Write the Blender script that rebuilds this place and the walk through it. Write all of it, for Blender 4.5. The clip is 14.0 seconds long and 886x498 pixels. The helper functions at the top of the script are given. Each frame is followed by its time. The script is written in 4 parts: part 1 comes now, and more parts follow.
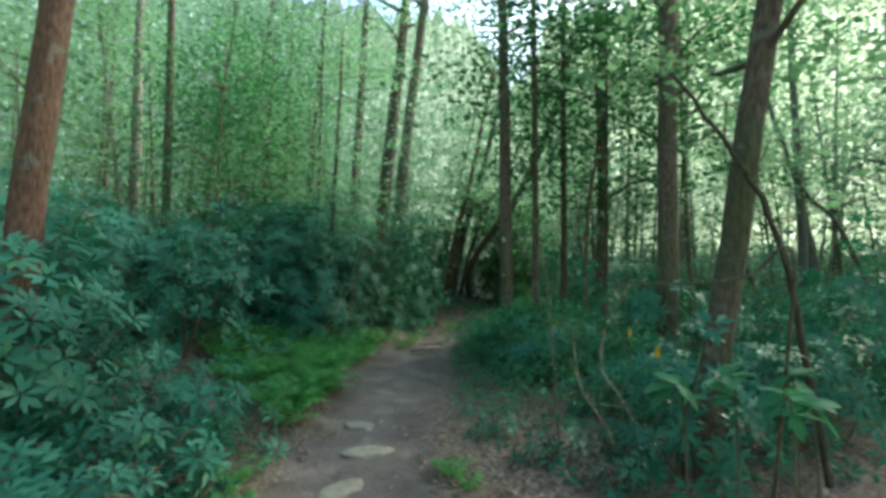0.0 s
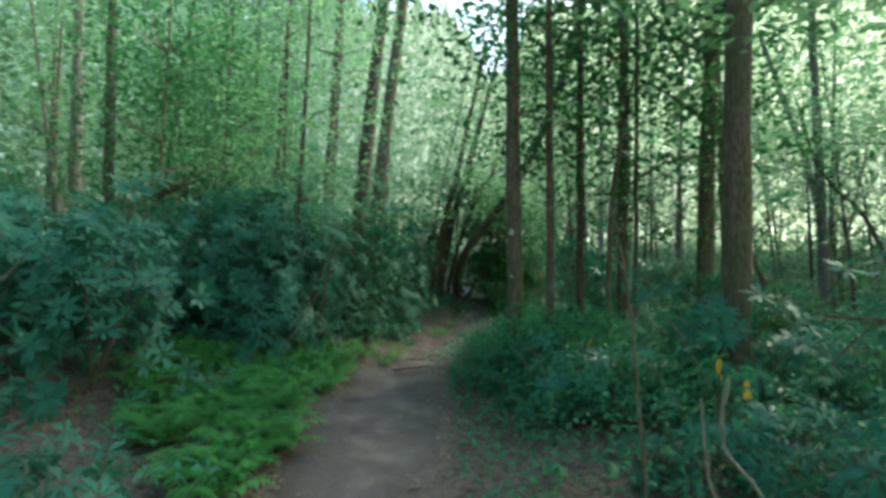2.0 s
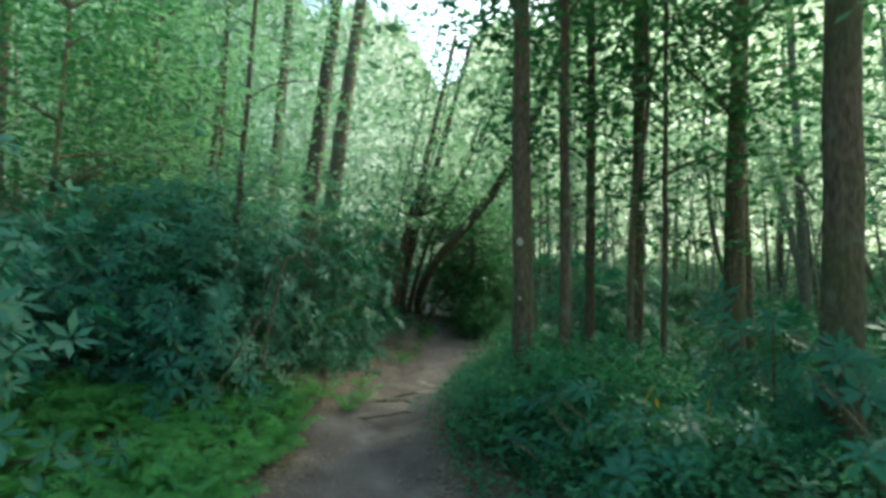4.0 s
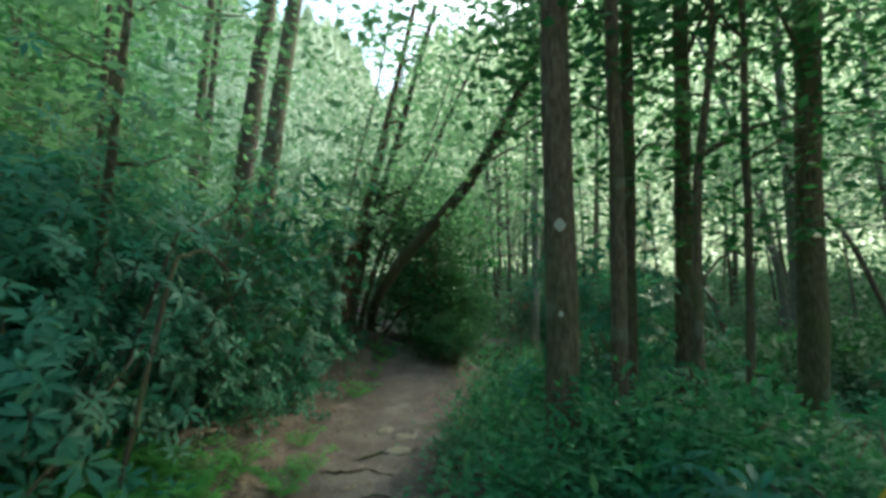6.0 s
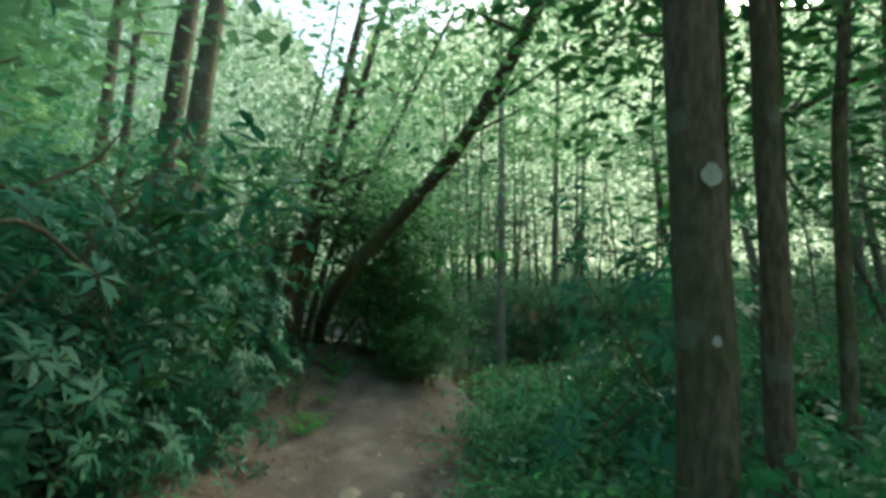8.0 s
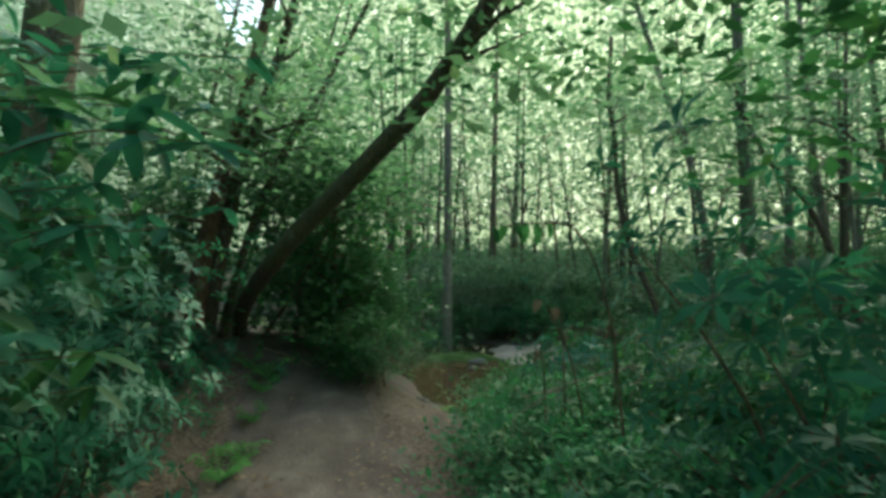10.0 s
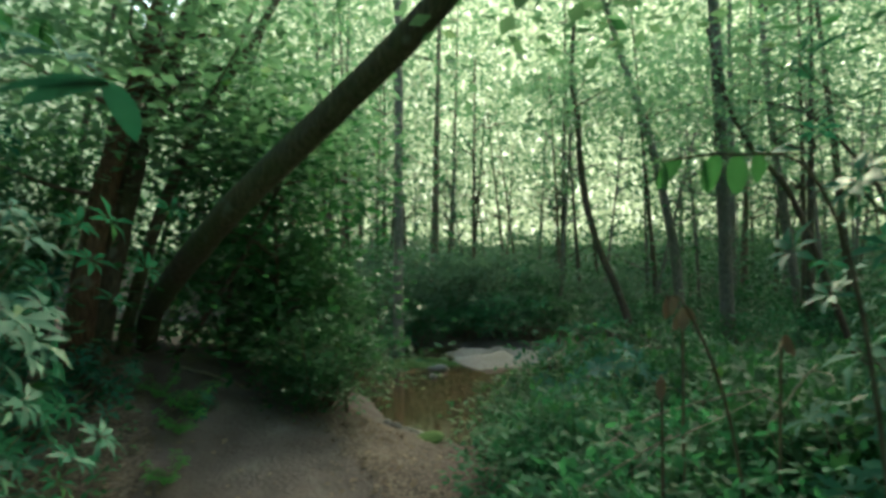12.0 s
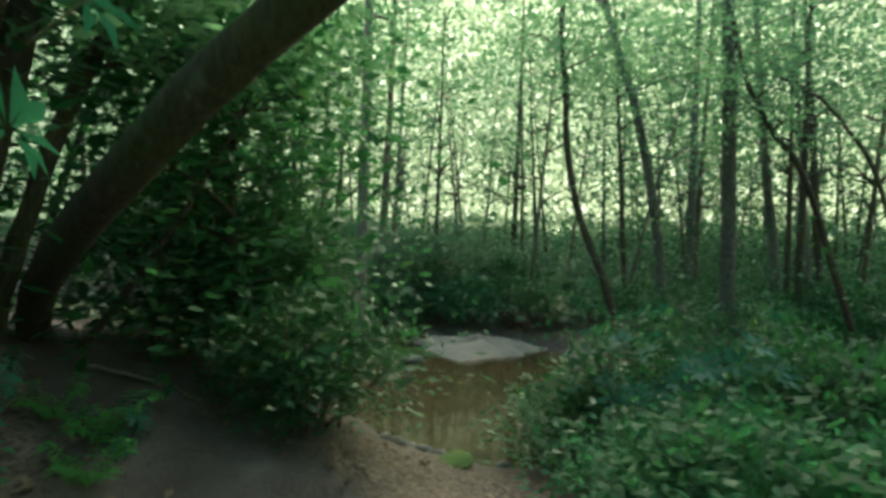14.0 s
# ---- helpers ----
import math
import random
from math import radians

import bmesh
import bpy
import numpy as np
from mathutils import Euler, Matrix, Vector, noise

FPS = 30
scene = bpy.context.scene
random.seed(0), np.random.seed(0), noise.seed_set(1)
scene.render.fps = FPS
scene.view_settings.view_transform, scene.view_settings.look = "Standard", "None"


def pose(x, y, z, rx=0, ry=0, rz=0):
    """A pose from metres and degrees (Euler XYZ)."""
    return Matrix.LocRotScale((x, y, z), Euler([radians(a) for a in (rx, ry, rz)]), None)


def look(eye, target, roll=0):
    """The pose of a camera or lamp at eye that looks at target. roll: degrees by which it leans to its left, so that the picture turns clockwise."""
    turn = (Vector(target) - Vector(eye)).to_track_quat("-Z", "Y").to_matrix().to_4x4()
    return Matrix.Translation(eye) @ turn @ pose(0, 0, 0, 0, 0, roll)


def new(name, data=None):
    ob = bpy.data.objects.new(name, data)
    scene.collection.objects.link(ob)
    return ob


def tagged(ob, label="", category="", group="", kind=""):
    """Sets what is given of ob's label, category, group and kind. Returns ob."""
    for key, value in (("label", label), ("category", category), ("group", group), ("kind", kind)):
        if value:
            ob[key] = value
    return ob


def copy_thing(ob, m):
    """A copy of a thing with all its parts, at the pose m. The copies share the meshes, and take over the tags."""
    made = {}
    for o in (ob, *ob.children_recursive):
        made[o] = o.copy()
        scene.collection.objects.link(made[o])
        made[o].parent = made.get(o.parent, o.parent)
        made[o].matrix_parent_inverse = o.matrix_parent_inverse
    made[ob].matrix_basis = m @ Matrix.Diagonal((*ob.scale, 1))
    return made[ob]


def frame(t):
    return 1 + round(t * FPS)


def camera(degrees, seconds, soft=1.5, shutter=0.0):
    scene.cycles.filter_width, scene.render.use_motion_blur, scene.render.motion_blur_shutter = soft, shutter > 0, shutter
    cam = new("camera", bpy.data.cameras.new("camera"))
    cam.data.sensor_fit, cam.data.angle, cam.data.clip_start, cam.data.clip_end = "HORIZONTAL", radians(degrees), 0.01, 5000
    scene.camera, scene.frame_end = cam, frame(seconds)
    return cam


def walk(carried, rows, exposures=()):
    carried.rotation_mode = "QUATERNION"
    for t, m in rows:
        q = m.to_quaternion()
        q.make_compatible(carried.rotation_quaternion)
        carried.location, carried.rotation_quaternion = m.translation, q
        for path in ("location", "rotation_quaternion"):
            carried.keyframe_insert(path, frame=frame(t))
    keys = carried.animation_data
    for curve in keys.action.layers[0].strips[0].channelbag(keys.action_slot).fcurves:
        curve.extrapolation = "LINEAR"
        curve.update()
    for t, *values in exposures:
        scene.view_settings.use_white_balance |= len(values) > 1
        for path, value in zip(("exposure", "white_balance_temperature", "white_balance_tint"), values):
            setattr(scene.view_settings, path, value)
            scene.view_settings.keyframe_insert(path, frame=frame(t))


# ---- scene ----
cam = camera(80.9, 14.0, soft=3.4, shutter=0.5)
# seconds, eye, then tilt, lean and turn in degrees
PATH = [
    (0.0, (-0.000, 0.000, 1.529), 91.34, 0.18, 0.00),
    (0.5, (-0.094, 0.410, 1.538), 91.57, 0.48, -1.39),
    (1.0, (-0.120, 0.842, 1.540), 91.36, 0.33, -1.71),
    (1.5, (-0.135, 1.319, 1.582), 90.42, 0.55, -2.07),
    (2.0, (-0.191, 1.732, 1.590), 90.59, 0.14, -2.37),
    (2.5, (-0.254, 2.105, 1.601), 91.41, -0.35, -3.54),
    (3.0, (-0.404, 2.518, 1.601), 91.46, -0.34, -4.81),
    (3.5, (-0.485, 2.930, 1.595), 91.97, -0.69, -6.48),
    (4.0, (-0.577, 3.362, 1.613), 91.97, -0.55, -8.54),
    (4.5, (-0.615, 3.846, 1.575), 92.40, 0.05, -10.05),
    (5.0, (-0.620, 4.378, 1.542), 92.27, 0.01, -11.74),
    (5.5, (-0.618, 4.917, 1.530), 92.54, -0.00, -13.41),
    (6.0, (-0.614, 5.449, 1.523), 93.35, -0.00, -14.91),
    (6.5, (-0.607, 5.932, 1.502), 93.99, 0.16, -15.95),
    (7.0, (-0.578, 6.337, 1.481), 93.97, -0.01, -17.26),
    (7.5, (-0.557, 6.764, 1.496), 93.95, -0.09, -19.25),
    (8.0, (-0.534, 7.179, 1.501), 93.67, -0.09, -21.13),
    (8.5, (-0.480, 7.597, 1.508), 92.91, 0.03, -23.22),
    (9.0, (-0.445, 8.004, 1.537), 91.86, -0.01, -25.36),
    (9.5, (-0.412, 8.411, 1.571), 91.02, -0.03, -27.52),
    (10.0, (-0.382, 8.818, 1.614), 90.42, 0.18, -29.70),
    (10.5, (-0.351, 9.223, 1.646), 90.85, 1.17, -31.90),
    (11.0, (-0.291, 9.622, 1.619), 91.29, 0.78, -34.39),
    (11.5, (-0.231, 10.010, 1.543), 90.94, 0.49, -36.11),
    (12.0, (-0.141, 10.439, 1.489), 90.17, 0.33, -38.04),
    (12.5, (-0.074, 10.863, 1.431), 89.61, -0.10, -40.95),
    (13.0, (-0.029, 11.313, 1.376), 89.35, -0.73, -43.11),
    (13.5, (0.068, 11.768, 1.305), 89.12, -1.20, -44.90),
    (14.0, (0.161, 12.210, 1.245), 88.65, -1.68, -46.02),
]
walk(cam, [(t, pose(*eye, tilt, lean, turn)) for t, eye, tilt, lean, turn in PATH],
     exposures=[(0.0, 2.1, 5800, -10), (4.0, 2.15, 5850, -12), (7.0, 1.8, 5950, -15), (8.0, 1.85, 5950, -15), (11.0, 1.78, 6300, -14), (14.0, 1.92, 6450, -16)])

# ---- world, sun ----
SUN_AZ, SUN_EL = radians(60), radians(29)
world = bpy.data.worlds.new("sky")
scene.world = world
world.use_nodes = True
wn = world.node_tree.nodes
sky = wn.new("ShaderNodeTexSky")
sky.sky_type = 'NISHITA'
sky.sun_disc = False
sky.sun_elevation, sky.sun_rotation = SUN_EL, SUN_AZ
sky.air_density, sky.dust_density = 0.8, 6.0
world.node_tree.links.new(sky.outputs[0], wn["Background"].inputs[0])
wn["Background"].inputs[1].default_value = 0.15
sun = new("sun", bpy.data.lights.new("sun", 'SUN'))
sun.data.energy, sun.data.angle, sun.data.color = 0.95, radians(3), (1.0, 0.87, 0.64)
sun.matrix_world = look((0, 0, 0), (-math.sin(SUN_AZ) * math.cos(SUN_EL), -math.cos(SUN_AZ) * math.cos(SUN_EL), -math.sin(SUN_EL)))


# ---- materials ----
def material(name):
    m = bpy.data.materials.new(name)
    m.use_nodes = True
    nt = m.node_tree
    return m, nt, nt.nodes["Principled BSDF"]


def link(nt, a, b):
    nt.links.new(a, b)


def ramp(nt, fac, stops):
    r = nt.nodes.new("ShaderNodeValToRGB")
    while len(r.color_ramp.elements) < len(stops):
        r.color_ramp.elements.new(0.5)
    for e, (p, c) in zip(r.color_ramp.elements, stops):
        e.position, e.color = p, (*c, 1)
    link(nt, fac, r.inputs[0])
    return r.outputs[0]


def noise_tex(nt, scale, detail=4.0, stretch=None):
    co = nt.nodes.new("ShaderNodeTexCoord")
    n = nt.nodes.new("ShaderNodeTexNoise")
    n.inputs["Scale"].default_value, n.inputs["Detail"].default_value = scale, detail
    if stretch:
        mp = nt.nodes.new("ShaderNodeMapping")
        mp.inputs["Scale"].default_value = stretch
        link(nt, co.outputs["Object"], mp.inputs[0])
        link(nt, mp.outputs[0], n.inputs["Vector"])
    else:
        link(nt, co.outputs["Object"], n.inputs["Vector"])
    return n.outputs[0]


def mixed(nt, fac, a, b):
    x = nt.nodes.new("ShaderNodeMix")
    x.data_type = 'RGBA'
    for s, v in ((0, fac), (6, a), (7, b)):
        if isinstance(v, (int, float)):
            x.inputs[s].default_value = v
        elif isinstance(v, tuple):
            x.inputs[s].default_value = (*v, 1)
        else:
            link(nt, v, x.inputs[s])
    return x.outputs[2]


def bump(nt, bsdf, height, strength, distance=0.02):
    b = nt.nodes.new("ShaderNodeBump")
    b.inputs["Strength"].default_value, b.inputs["Distance"].default_value = strength, distance
    link(nt, height, b.inputs["Height"])
    link(nt, b.outputs[0], bsdf.inputs["Normal"])


def leaf_material(name, dark, light, yellow, rough=0.45, through_leaf=0.35, glow=1.6, gloss=0.3):
    """Leaves: colour varies leaf by leaf and plant by plant; some light comes through."""
    m, nt, bsdf = material(name)
    geo = nt.nodes.new("ShaderNodeNewGeometry")
    col = ramp(nt, geo.outputs["Random Per Island"], [(0.0, dark), (0.6, light), (0.93, light), (1.0, yellow)])
    info = nt.nodes.new("ShaderNodeObjectInfo")
    hue = nt.nodes.new("ShaderNodeHueSaturation")
    rng = nt.nodes.new("ShaderNodeMapRange")
    rng.inputs[3].default_value, rng.inputs[4].default_value = 0.75, 1.25
    link(nt, info.outputs["Random"], rng.inputs[0])
    link(nt, rng.outputs[0], hue.inputs["Value"])
    link(nt, col, hue.inputs["Color"])
    base = mixed(nt, noise_tex(nt, 30.0, 2.0), hue.outputs[0], tuple(c * 0.8 for c in light))
    link(nt, base, bsdf.inputs["Base Color"])
    bsdf.inputs["Roughness"].default_value = rough
    bsdf.inputs["Specular IOR Level"].default_value = gloss
    tr = nt.nodes.new("ShaderNodeBsdfTranslucent")
    warm = nt.nodes.new("ShaderNodeMix")
    warm.data_type, warm.blend_type = 'RGBA', 'MULTIPLY'
    warm.inputs[0].default_value = 1.0
    link(nt, base, warm.inputs[6])
    warm.inputs[7].default_value = (1.25 * glow, 1.3 * glow, 0.98 * glow, 1)
    link(nt, warm.outputs[2], tr.inputs[0])
    mix = nt.nodes.new("ShaderNodeMixShader")
    mix.inputs[0].default_value = through_leaf
    link(nt, bsdf.outputs[0], mix.inputs[1])
    link(nt, tr.outputs[0], mix.inputs[2])
    link(nt, mix.outputs[0], nt.nodes["Material Output"].inputs[0])
    return m


RHODO = leaf_material("rhododendron_leaf", (0.026, 0.108, 0.074), (0.05, 0.18, 0.118), (0.13, 0.23, 0.07), 0.52, 0.24, gloss=0.28)
LAUREL = leaf_material("laurel_leaf", (0.024, 0.078, 0.034), (0.046, 0.13, 0.052), (0.11, 0.19, 0.055), 0.55, 0.4)
HERB = leaf_material("herb_leaf", (0.038, 0.145, 0.07), (0.068, 0.22, 0.105), (0.15, 0.26, 0.09), 0.55, 0.38)
FERN = leaf_material("fern_leaf", (0.065, 0.2, 0.05), (0.115, 0.3, 0.08), (0.2, 0.42, 0.08), 0.55, 0.4)
CANOPY = leaf_material("canopy_leaf", (0.055, 0.115, 0.062), (0.11, 0.19, 0.118), (0.2, 0.265, 0.13), 0.5, 0.5, 1.8)
PALE = leaf_material("pale_shrub_leaf", (0.06, 0.12, 0.075), (0.11, 0.19, 0.12), (0.16, 0.22, 0.1), 0.6, 0.35)
DEAD = leaf_material("dead_leaf", (0.09, 0.058, 0.042), (0.26, 0.185, 0.135), (0.42, 0.33, 0.25), 0.75, 0.1, 1.0)
YELLOW = leaf_material("yellow_leaf", (0.5, 0.33, 0.03), (0.6, 0.4, 0.05), (0.62, 0.45, 0.1), 0.5, 0.3, 1.0)


def bark_material(name, dark, light, moss=(0.07, 0.095, 0.03), moss_amount=0.55):
    m, nt, bsdf = material(name)
    n1 = noise_tex(nt, 16.0, 8.0, (2.2, 2.2, 0.7))
    n2 = noise_tex(nt, 1.7, 3.0)
    col = ramp(nt, n1, [(0.3, dark), (0.7, light)])
    col = mixed(nt, ramp(nt, n2, [(0.42, (0, 0, 0)), (0.68, (moss_amount,) * 3)]), col, moss)
    info = nt.nodes.new("ShaderNodeObjectInfo")
    hue = nt.nodes.new("ShaderNodeHueSaturation")
    rng = nt.nodes.new("ShaderNodeMapRange")
    rng.inputs[3].default_value, rng.inputs[4].default_value = 0.8, 1.2
    link(nt, info.outputs["Random"], rng.inputs[0])
    link(nt, rng.outputs[0], hue.inputs["Value"])
    link(nt, col, hue.inputs["Color"])
    link(nt, hue.outputs[0], bsdf.inputs["Base Color"])
    bsdf.inputs["Roughness"].default_value = 0.9
    spots = ramp(nt, noise_tex(nt, 5.0, 2.0), [(0.62, (0, 0, 0)), (0.68, (0.5,) * 3)])
    link(nt, mixed(nt, spots, hue.outputs[0], (0.2, 0.21, 0.18)), bsdf.inputs["Base Color"])
    bump(nt, bsdf, n1, 0.8, 0.03)
    return m


BARK = bark_material("brown_bark", (0.066, 0.05, 0.037), (0.2, 0.155, 0.115))
BARK_DARK = bark_material("dark_bark", (0.042, 0.032, 0.026), (0.125, 0.094, 0.07))
BARK_GREY = bark_material("grey_bark", (0.09, 0.085, 0.075), (0.26, 0.24, 0.21))
BARK_RED = bark_material("reddish_bark", (0.06, 0.03, 0.02), (0.2, 0.11, 0.075), moss_amount=0.2)
TWIG = bark_material("twig_bark", (0.07, 0.055, 0.035), (0.2, 0.16, 0.11), moss_amount=0.3)
DEADWOOD = bark_material("dead_wood", (0.2, 0.17, 0.13), (0.42, 0.37, 0.3), moss_amount=0.1)


def ground_material():
    m, nt, bsdf = material("forest_floor")
    att = nt.nodes.new("ShaderNodeAttribute")
    att.attribute_name = "bare"
    n1, n2, n3 = noise_tex(nt, 28.0, 8.0), noise_tex(nt, 2.2, 4.0), noise_tex(nt, 90.0, 3.0)
    litter = ramp(nt, n1, [(0.3, (0.045, 0.033, 0.026)), (0.5, (0.125, 0.09, 0.07)), (0.7, (0.24, 0.185, 0.145))])
    soil = ramp(nt, n2, [(0.3, (0.095, 0.072, 0.063)), (0.55, (0.14, 0.11, 0.1)), (0.8, (0.24, 0.2, 0.18))])
    soil = mixed(nt, ramp(nt, n3, [(0.45, (0, 0, 0)), (0.7, (0.4,) * 3)]), soil, (0.07, 0.05, 0.04))
    fac = nt.nodes.new("ShaderNodeMath")
    fac.operation = 'ADD'
    link(nt, att.outputs["Fac"], fac.inputs[0])
    off = nt.nodes.new("ShaderNodeMapRange")
    off.inputs[1].default_value, off.inputs[2].default_value, off.inputs[3].default_value, off.inputs[4].default_value = 0.3, 0.7, -0.3, 0.3
    link(nt, n1, off.inputs[0])
    link(nt, off.outputs[0], fac.inputs[1])
    link(nt, mixed(nt, ramp(nt, fac.outputs[0], [(0.35, (0, 0, 0)), (0.65, (1, 1, 1))]), litter, soil), bsdf.inputs["Base Color"])
    bsdf.inputs["Roughness"].default_value = 0.95
    bump(nt, bsdf, n1, 0.6, 0.03)
    return m


def speckled(name, a, b, scale, rough=0.9, strength=0.5):
    m, nt, bsdf = material(name)
    n = noise_tex(nt, scale, 8.0)
    n2 = noise_tex(nt, scale * 0.12, 3.0)
    col = mixed(nt, n2, ramp(nt, n, [(0.3, a), (0.7, b)]), tuple((p + q) * 0.45 for p, q in zip(a, b)))
    link(nt, col, bsdf.inputs["Base Color"])
    bsdf.inputs["Roughness"].default_value = rough
    bump(nt, bsdf, n, strength)
    return m


GROUND = ground_material()
SAND = speckled("pale_sand", (0.28, 0.225, 0.18), (0.5, 0.42, 0.345), 18.0)
STONE = speckled("creek_stone", (0.09, 0.085, 0.08), (0.24, 0.23, 0.21), 14.0, 0.7)
PALE_STONE = speckled("pale_stone", (0.16, 0.14, 0.11), (0.33, 0.29, 0.23), 12.0)
MOSS = speckled("moss", (0.05, 0.1, 0.02), (0.12, 0.2, 0.04), 60.0)
BLAZE = speckled("blaze_paint", (0.36, 0.36, 0.32), (0.6, 0.6, 0.54), 40.0)


def water_material():
    m, nt, bsdf = material("creek_water")
    n = noise_tex(nt, 3.0, 3.0)
    bsdf.inputs["Base Color"].default_value = (0.1, 0.07, 0.034, 1)
    bsdf.inputs["Roughness"].default_value = 0.04
    bsdf.inputs["IOR"].default_value = 1.33
    bsdf.inputs["Transmission Weight"].default_value = 0.2
    bump(nt, bsdf, n, 0.08, 0.02)
    return m


WATER = water_material()

# ---- shape of the land ----
TRAIL = [(-0.6, -40, .6), (-0.6, -6, .6), (-0.65, 2, .62), (-0.65, 5.5, .62), (-0.62, 7.5, .62), (-0.5, 9, .62), (-0.05, 10.3, .62),
         (.45, 11.8, 1.05), (.85, 13.2, 1.0), (1.3, 15, .75), (1.3, 17, .6), (1.0, 19, .5), (0.2, 22, .45), (-2, 28, .45), (-10, 45, .45)]
CREEK = [(40, 2, 1.2), (16, 9, 1.2), (9, 13.0, .9), (5.2, 16.2, 1.1), (6.3, 18.0, 1.75), (5.2, 20.6, 1.2), (3.4, 24, 1.2), (2.2, 29, 1.2), (-1, 40, 1.3), (-20, 80, 1.5)]


def to_line(x, y, line):
    """Distance to a line of (x, y, half width) and the half width there."""
    best, width = np.full(np.shape(x), 1e9), np.ones(np.shape(x))
    for (ax, ay, aw), (bx, by, bw) in zip(line, line[1:]):
        k = np.clip(((x - ax) * (bx - ax) + (y - ay) * (by - ay)) / ((bx - ax) ** 2 + (by - ay) ** 2), 0, 1)
        d = np.hypot(x - ax - k * (bx - ax), y - ay - k * (by - ay))
        width = np.where(d < best, aw + k * (bw - aw), width)
        best = np.minimum(d, best)
    return best, width


def step(a, b, v):
    k = np.clip((v - a) / (b - a), 0, 1)
    return k * k * (3 - 2 * k)


WATER_Z = -0.85


def land(x, y):
    """Height of the ground."""
    x, y = np.asarray(x, float), np.asarray(y, float)
    z = np.minimum(0.2 * np.logaddexp(0, -(x + 2.6) * 1.6) / 1.6, 7.0)
    z = z + 0.5 * np.exp(-((x - 0.0) ** 2 + (y - 17.6) ** 2) / 4.0) - 0.25 * step(10.2, 12.6, y) * step(-1.6, -0.4, x) * (1 - step(13.5, 16.0, y) * (1 - step(1.8, 3.0, x)))
    z = z - 0.45 * step(1.2, 5.0, x) * step(5.0, 12.0, y)
    z = z + 0.04 * np.sin(x * 1.9 + 1.3) * np.cos(y * 1.5) + 0.02 * np.sin(x * 5.1) * np.sin(y * 4.3 + 0.7)
    z = z + 0.05 * np.maximum(0, np.hypot(x, y - 10) - 25)
    d, w = to_line(x, y, CREEK)
    k = step(w * 0.65, w + 1.5, d)
    z = (WATER_Z - 0.25) * (1 - k) + z * k
    td, tw = to_line(x, y, TRAIL)
    return z - 0.05 * (1 - step(tw * 0.5, tw * 1.3, td))


def lz(x, y):
    return float(land(x, y))


# ---- building helpers ----
def mesh_from(name, verts, faces, mat, smooth=False):
    me = bpy.data.meshes.new(name)
    me.from_pydata([tuple(v) for v in verts], [], faces)
    me.materials.append(mat)
    if smooth:
        me.polygons.foreach_set("use_smooth", [True] * len(me.polygons))
    me.update()
    return me


def tri_mesh(name, verts, tris, mat):
    """A mesh straight from arrays of places and triangles."""
    me = bpy.data.meshes.new(name)
    verts, tris = np.asarray(verts, np.float32), np.asarray(tris, np.int32)
    me.vertices.add(len(verts))
    me.vertices.foreach_set("co", verts.ravel())
    me.loops.add(tris.size)
    me.loops.foreach_set("vertex_index", tris.ravel())
    me.polygons.add(len(tris))
    me.polygons.foreach_set("loop_start", np.arange(0, tris.size, 3, dtype=np.int32))
    me.update(calc_edges=True)
    me.materials.append(mat)
    return me


def part(name, me, parent, label=""):
    ob = new(name, me)
    ob.parent = parent
    return tagged(ob, label)


def tube(points, radii, sides=8, rough=0.0, seed=0, cap=True):
    """A tapered, slightly uneven tube along points."""
    rnd = np.random.RandomState(seed)
    p = np.asarray(points, float)
    r = np.asarray(radii, float)
    d = np.gradient(p, axis=0)
    d /= np.linalg.norm(d, axis=1)[:, None] + 1e-9
    ref = np.array([1.0, 0, 0]) if abs(d[0][0]) < 0.8 else np.array([0, 1.0, 0])
    u = ref - d * (d @ ref)[:, None]
    u /= np.linalg.norm(u, axis=1)[:, None]
    w = np.cross(d, u)
    a = np.arange(sides) * 2 * np.pi / sides
    lumps = 1 + rough * rnd.randn(len(p), sides)
    ring = p[:, None] + (u[:, None] * np.cos(a)[None, :, None] + w[:, None] * np.sin(a)[None, :, None]) * (r[:, None] * lumps)[..., None]
    verts = ring.reshape(-1, 3)
    faces = []
    for i in range(len(p) - 1):
        for j in range(sides):
            k = (j + 1) % sides
            faces.append((i * sides + j, i * sides + k, (i + 1) * sides + k, (i + 1) * sides + j))
    if cap:
        faces.append(tuple(range((len(p) - 1) * sides, len(p) * sides)))
    return verts, faces


def joined(pieces):
    verts, faces = [], []
    for v, f in pieces:
        n = len(verts)
        verts.extend(map(tuple, v))
        faces.extend(tuple(i + n for i in q) for q in f)
    return verts, faces


def curve(points, n):
    """A smooth line of n places through the points."""
    p = np.asarray(points, float)
    q = np.vstack([2 * p[0] - p[1], p, 2 * p[-1] - p[-2]])
    out = []
    for s in np.linspace(0, len(p) - 1 - 1e-6, n):
        i, t = int(s), s - int(s)
        a, b, c, d = q[i], q[i + 1], q[i + 2], q[i + 3]
        out.append(0.5 * ((2 * b) + (c - a) * t + (2 * a - 5 * b + 4 * c - d) * t * t + (3 * b - a - 3 * c + d) * t ** 3))
    return np.array(out)


def unit(v):
    return v / (np.linalg.norm(v, axis=-1, keepdims=True) + 1e-9)


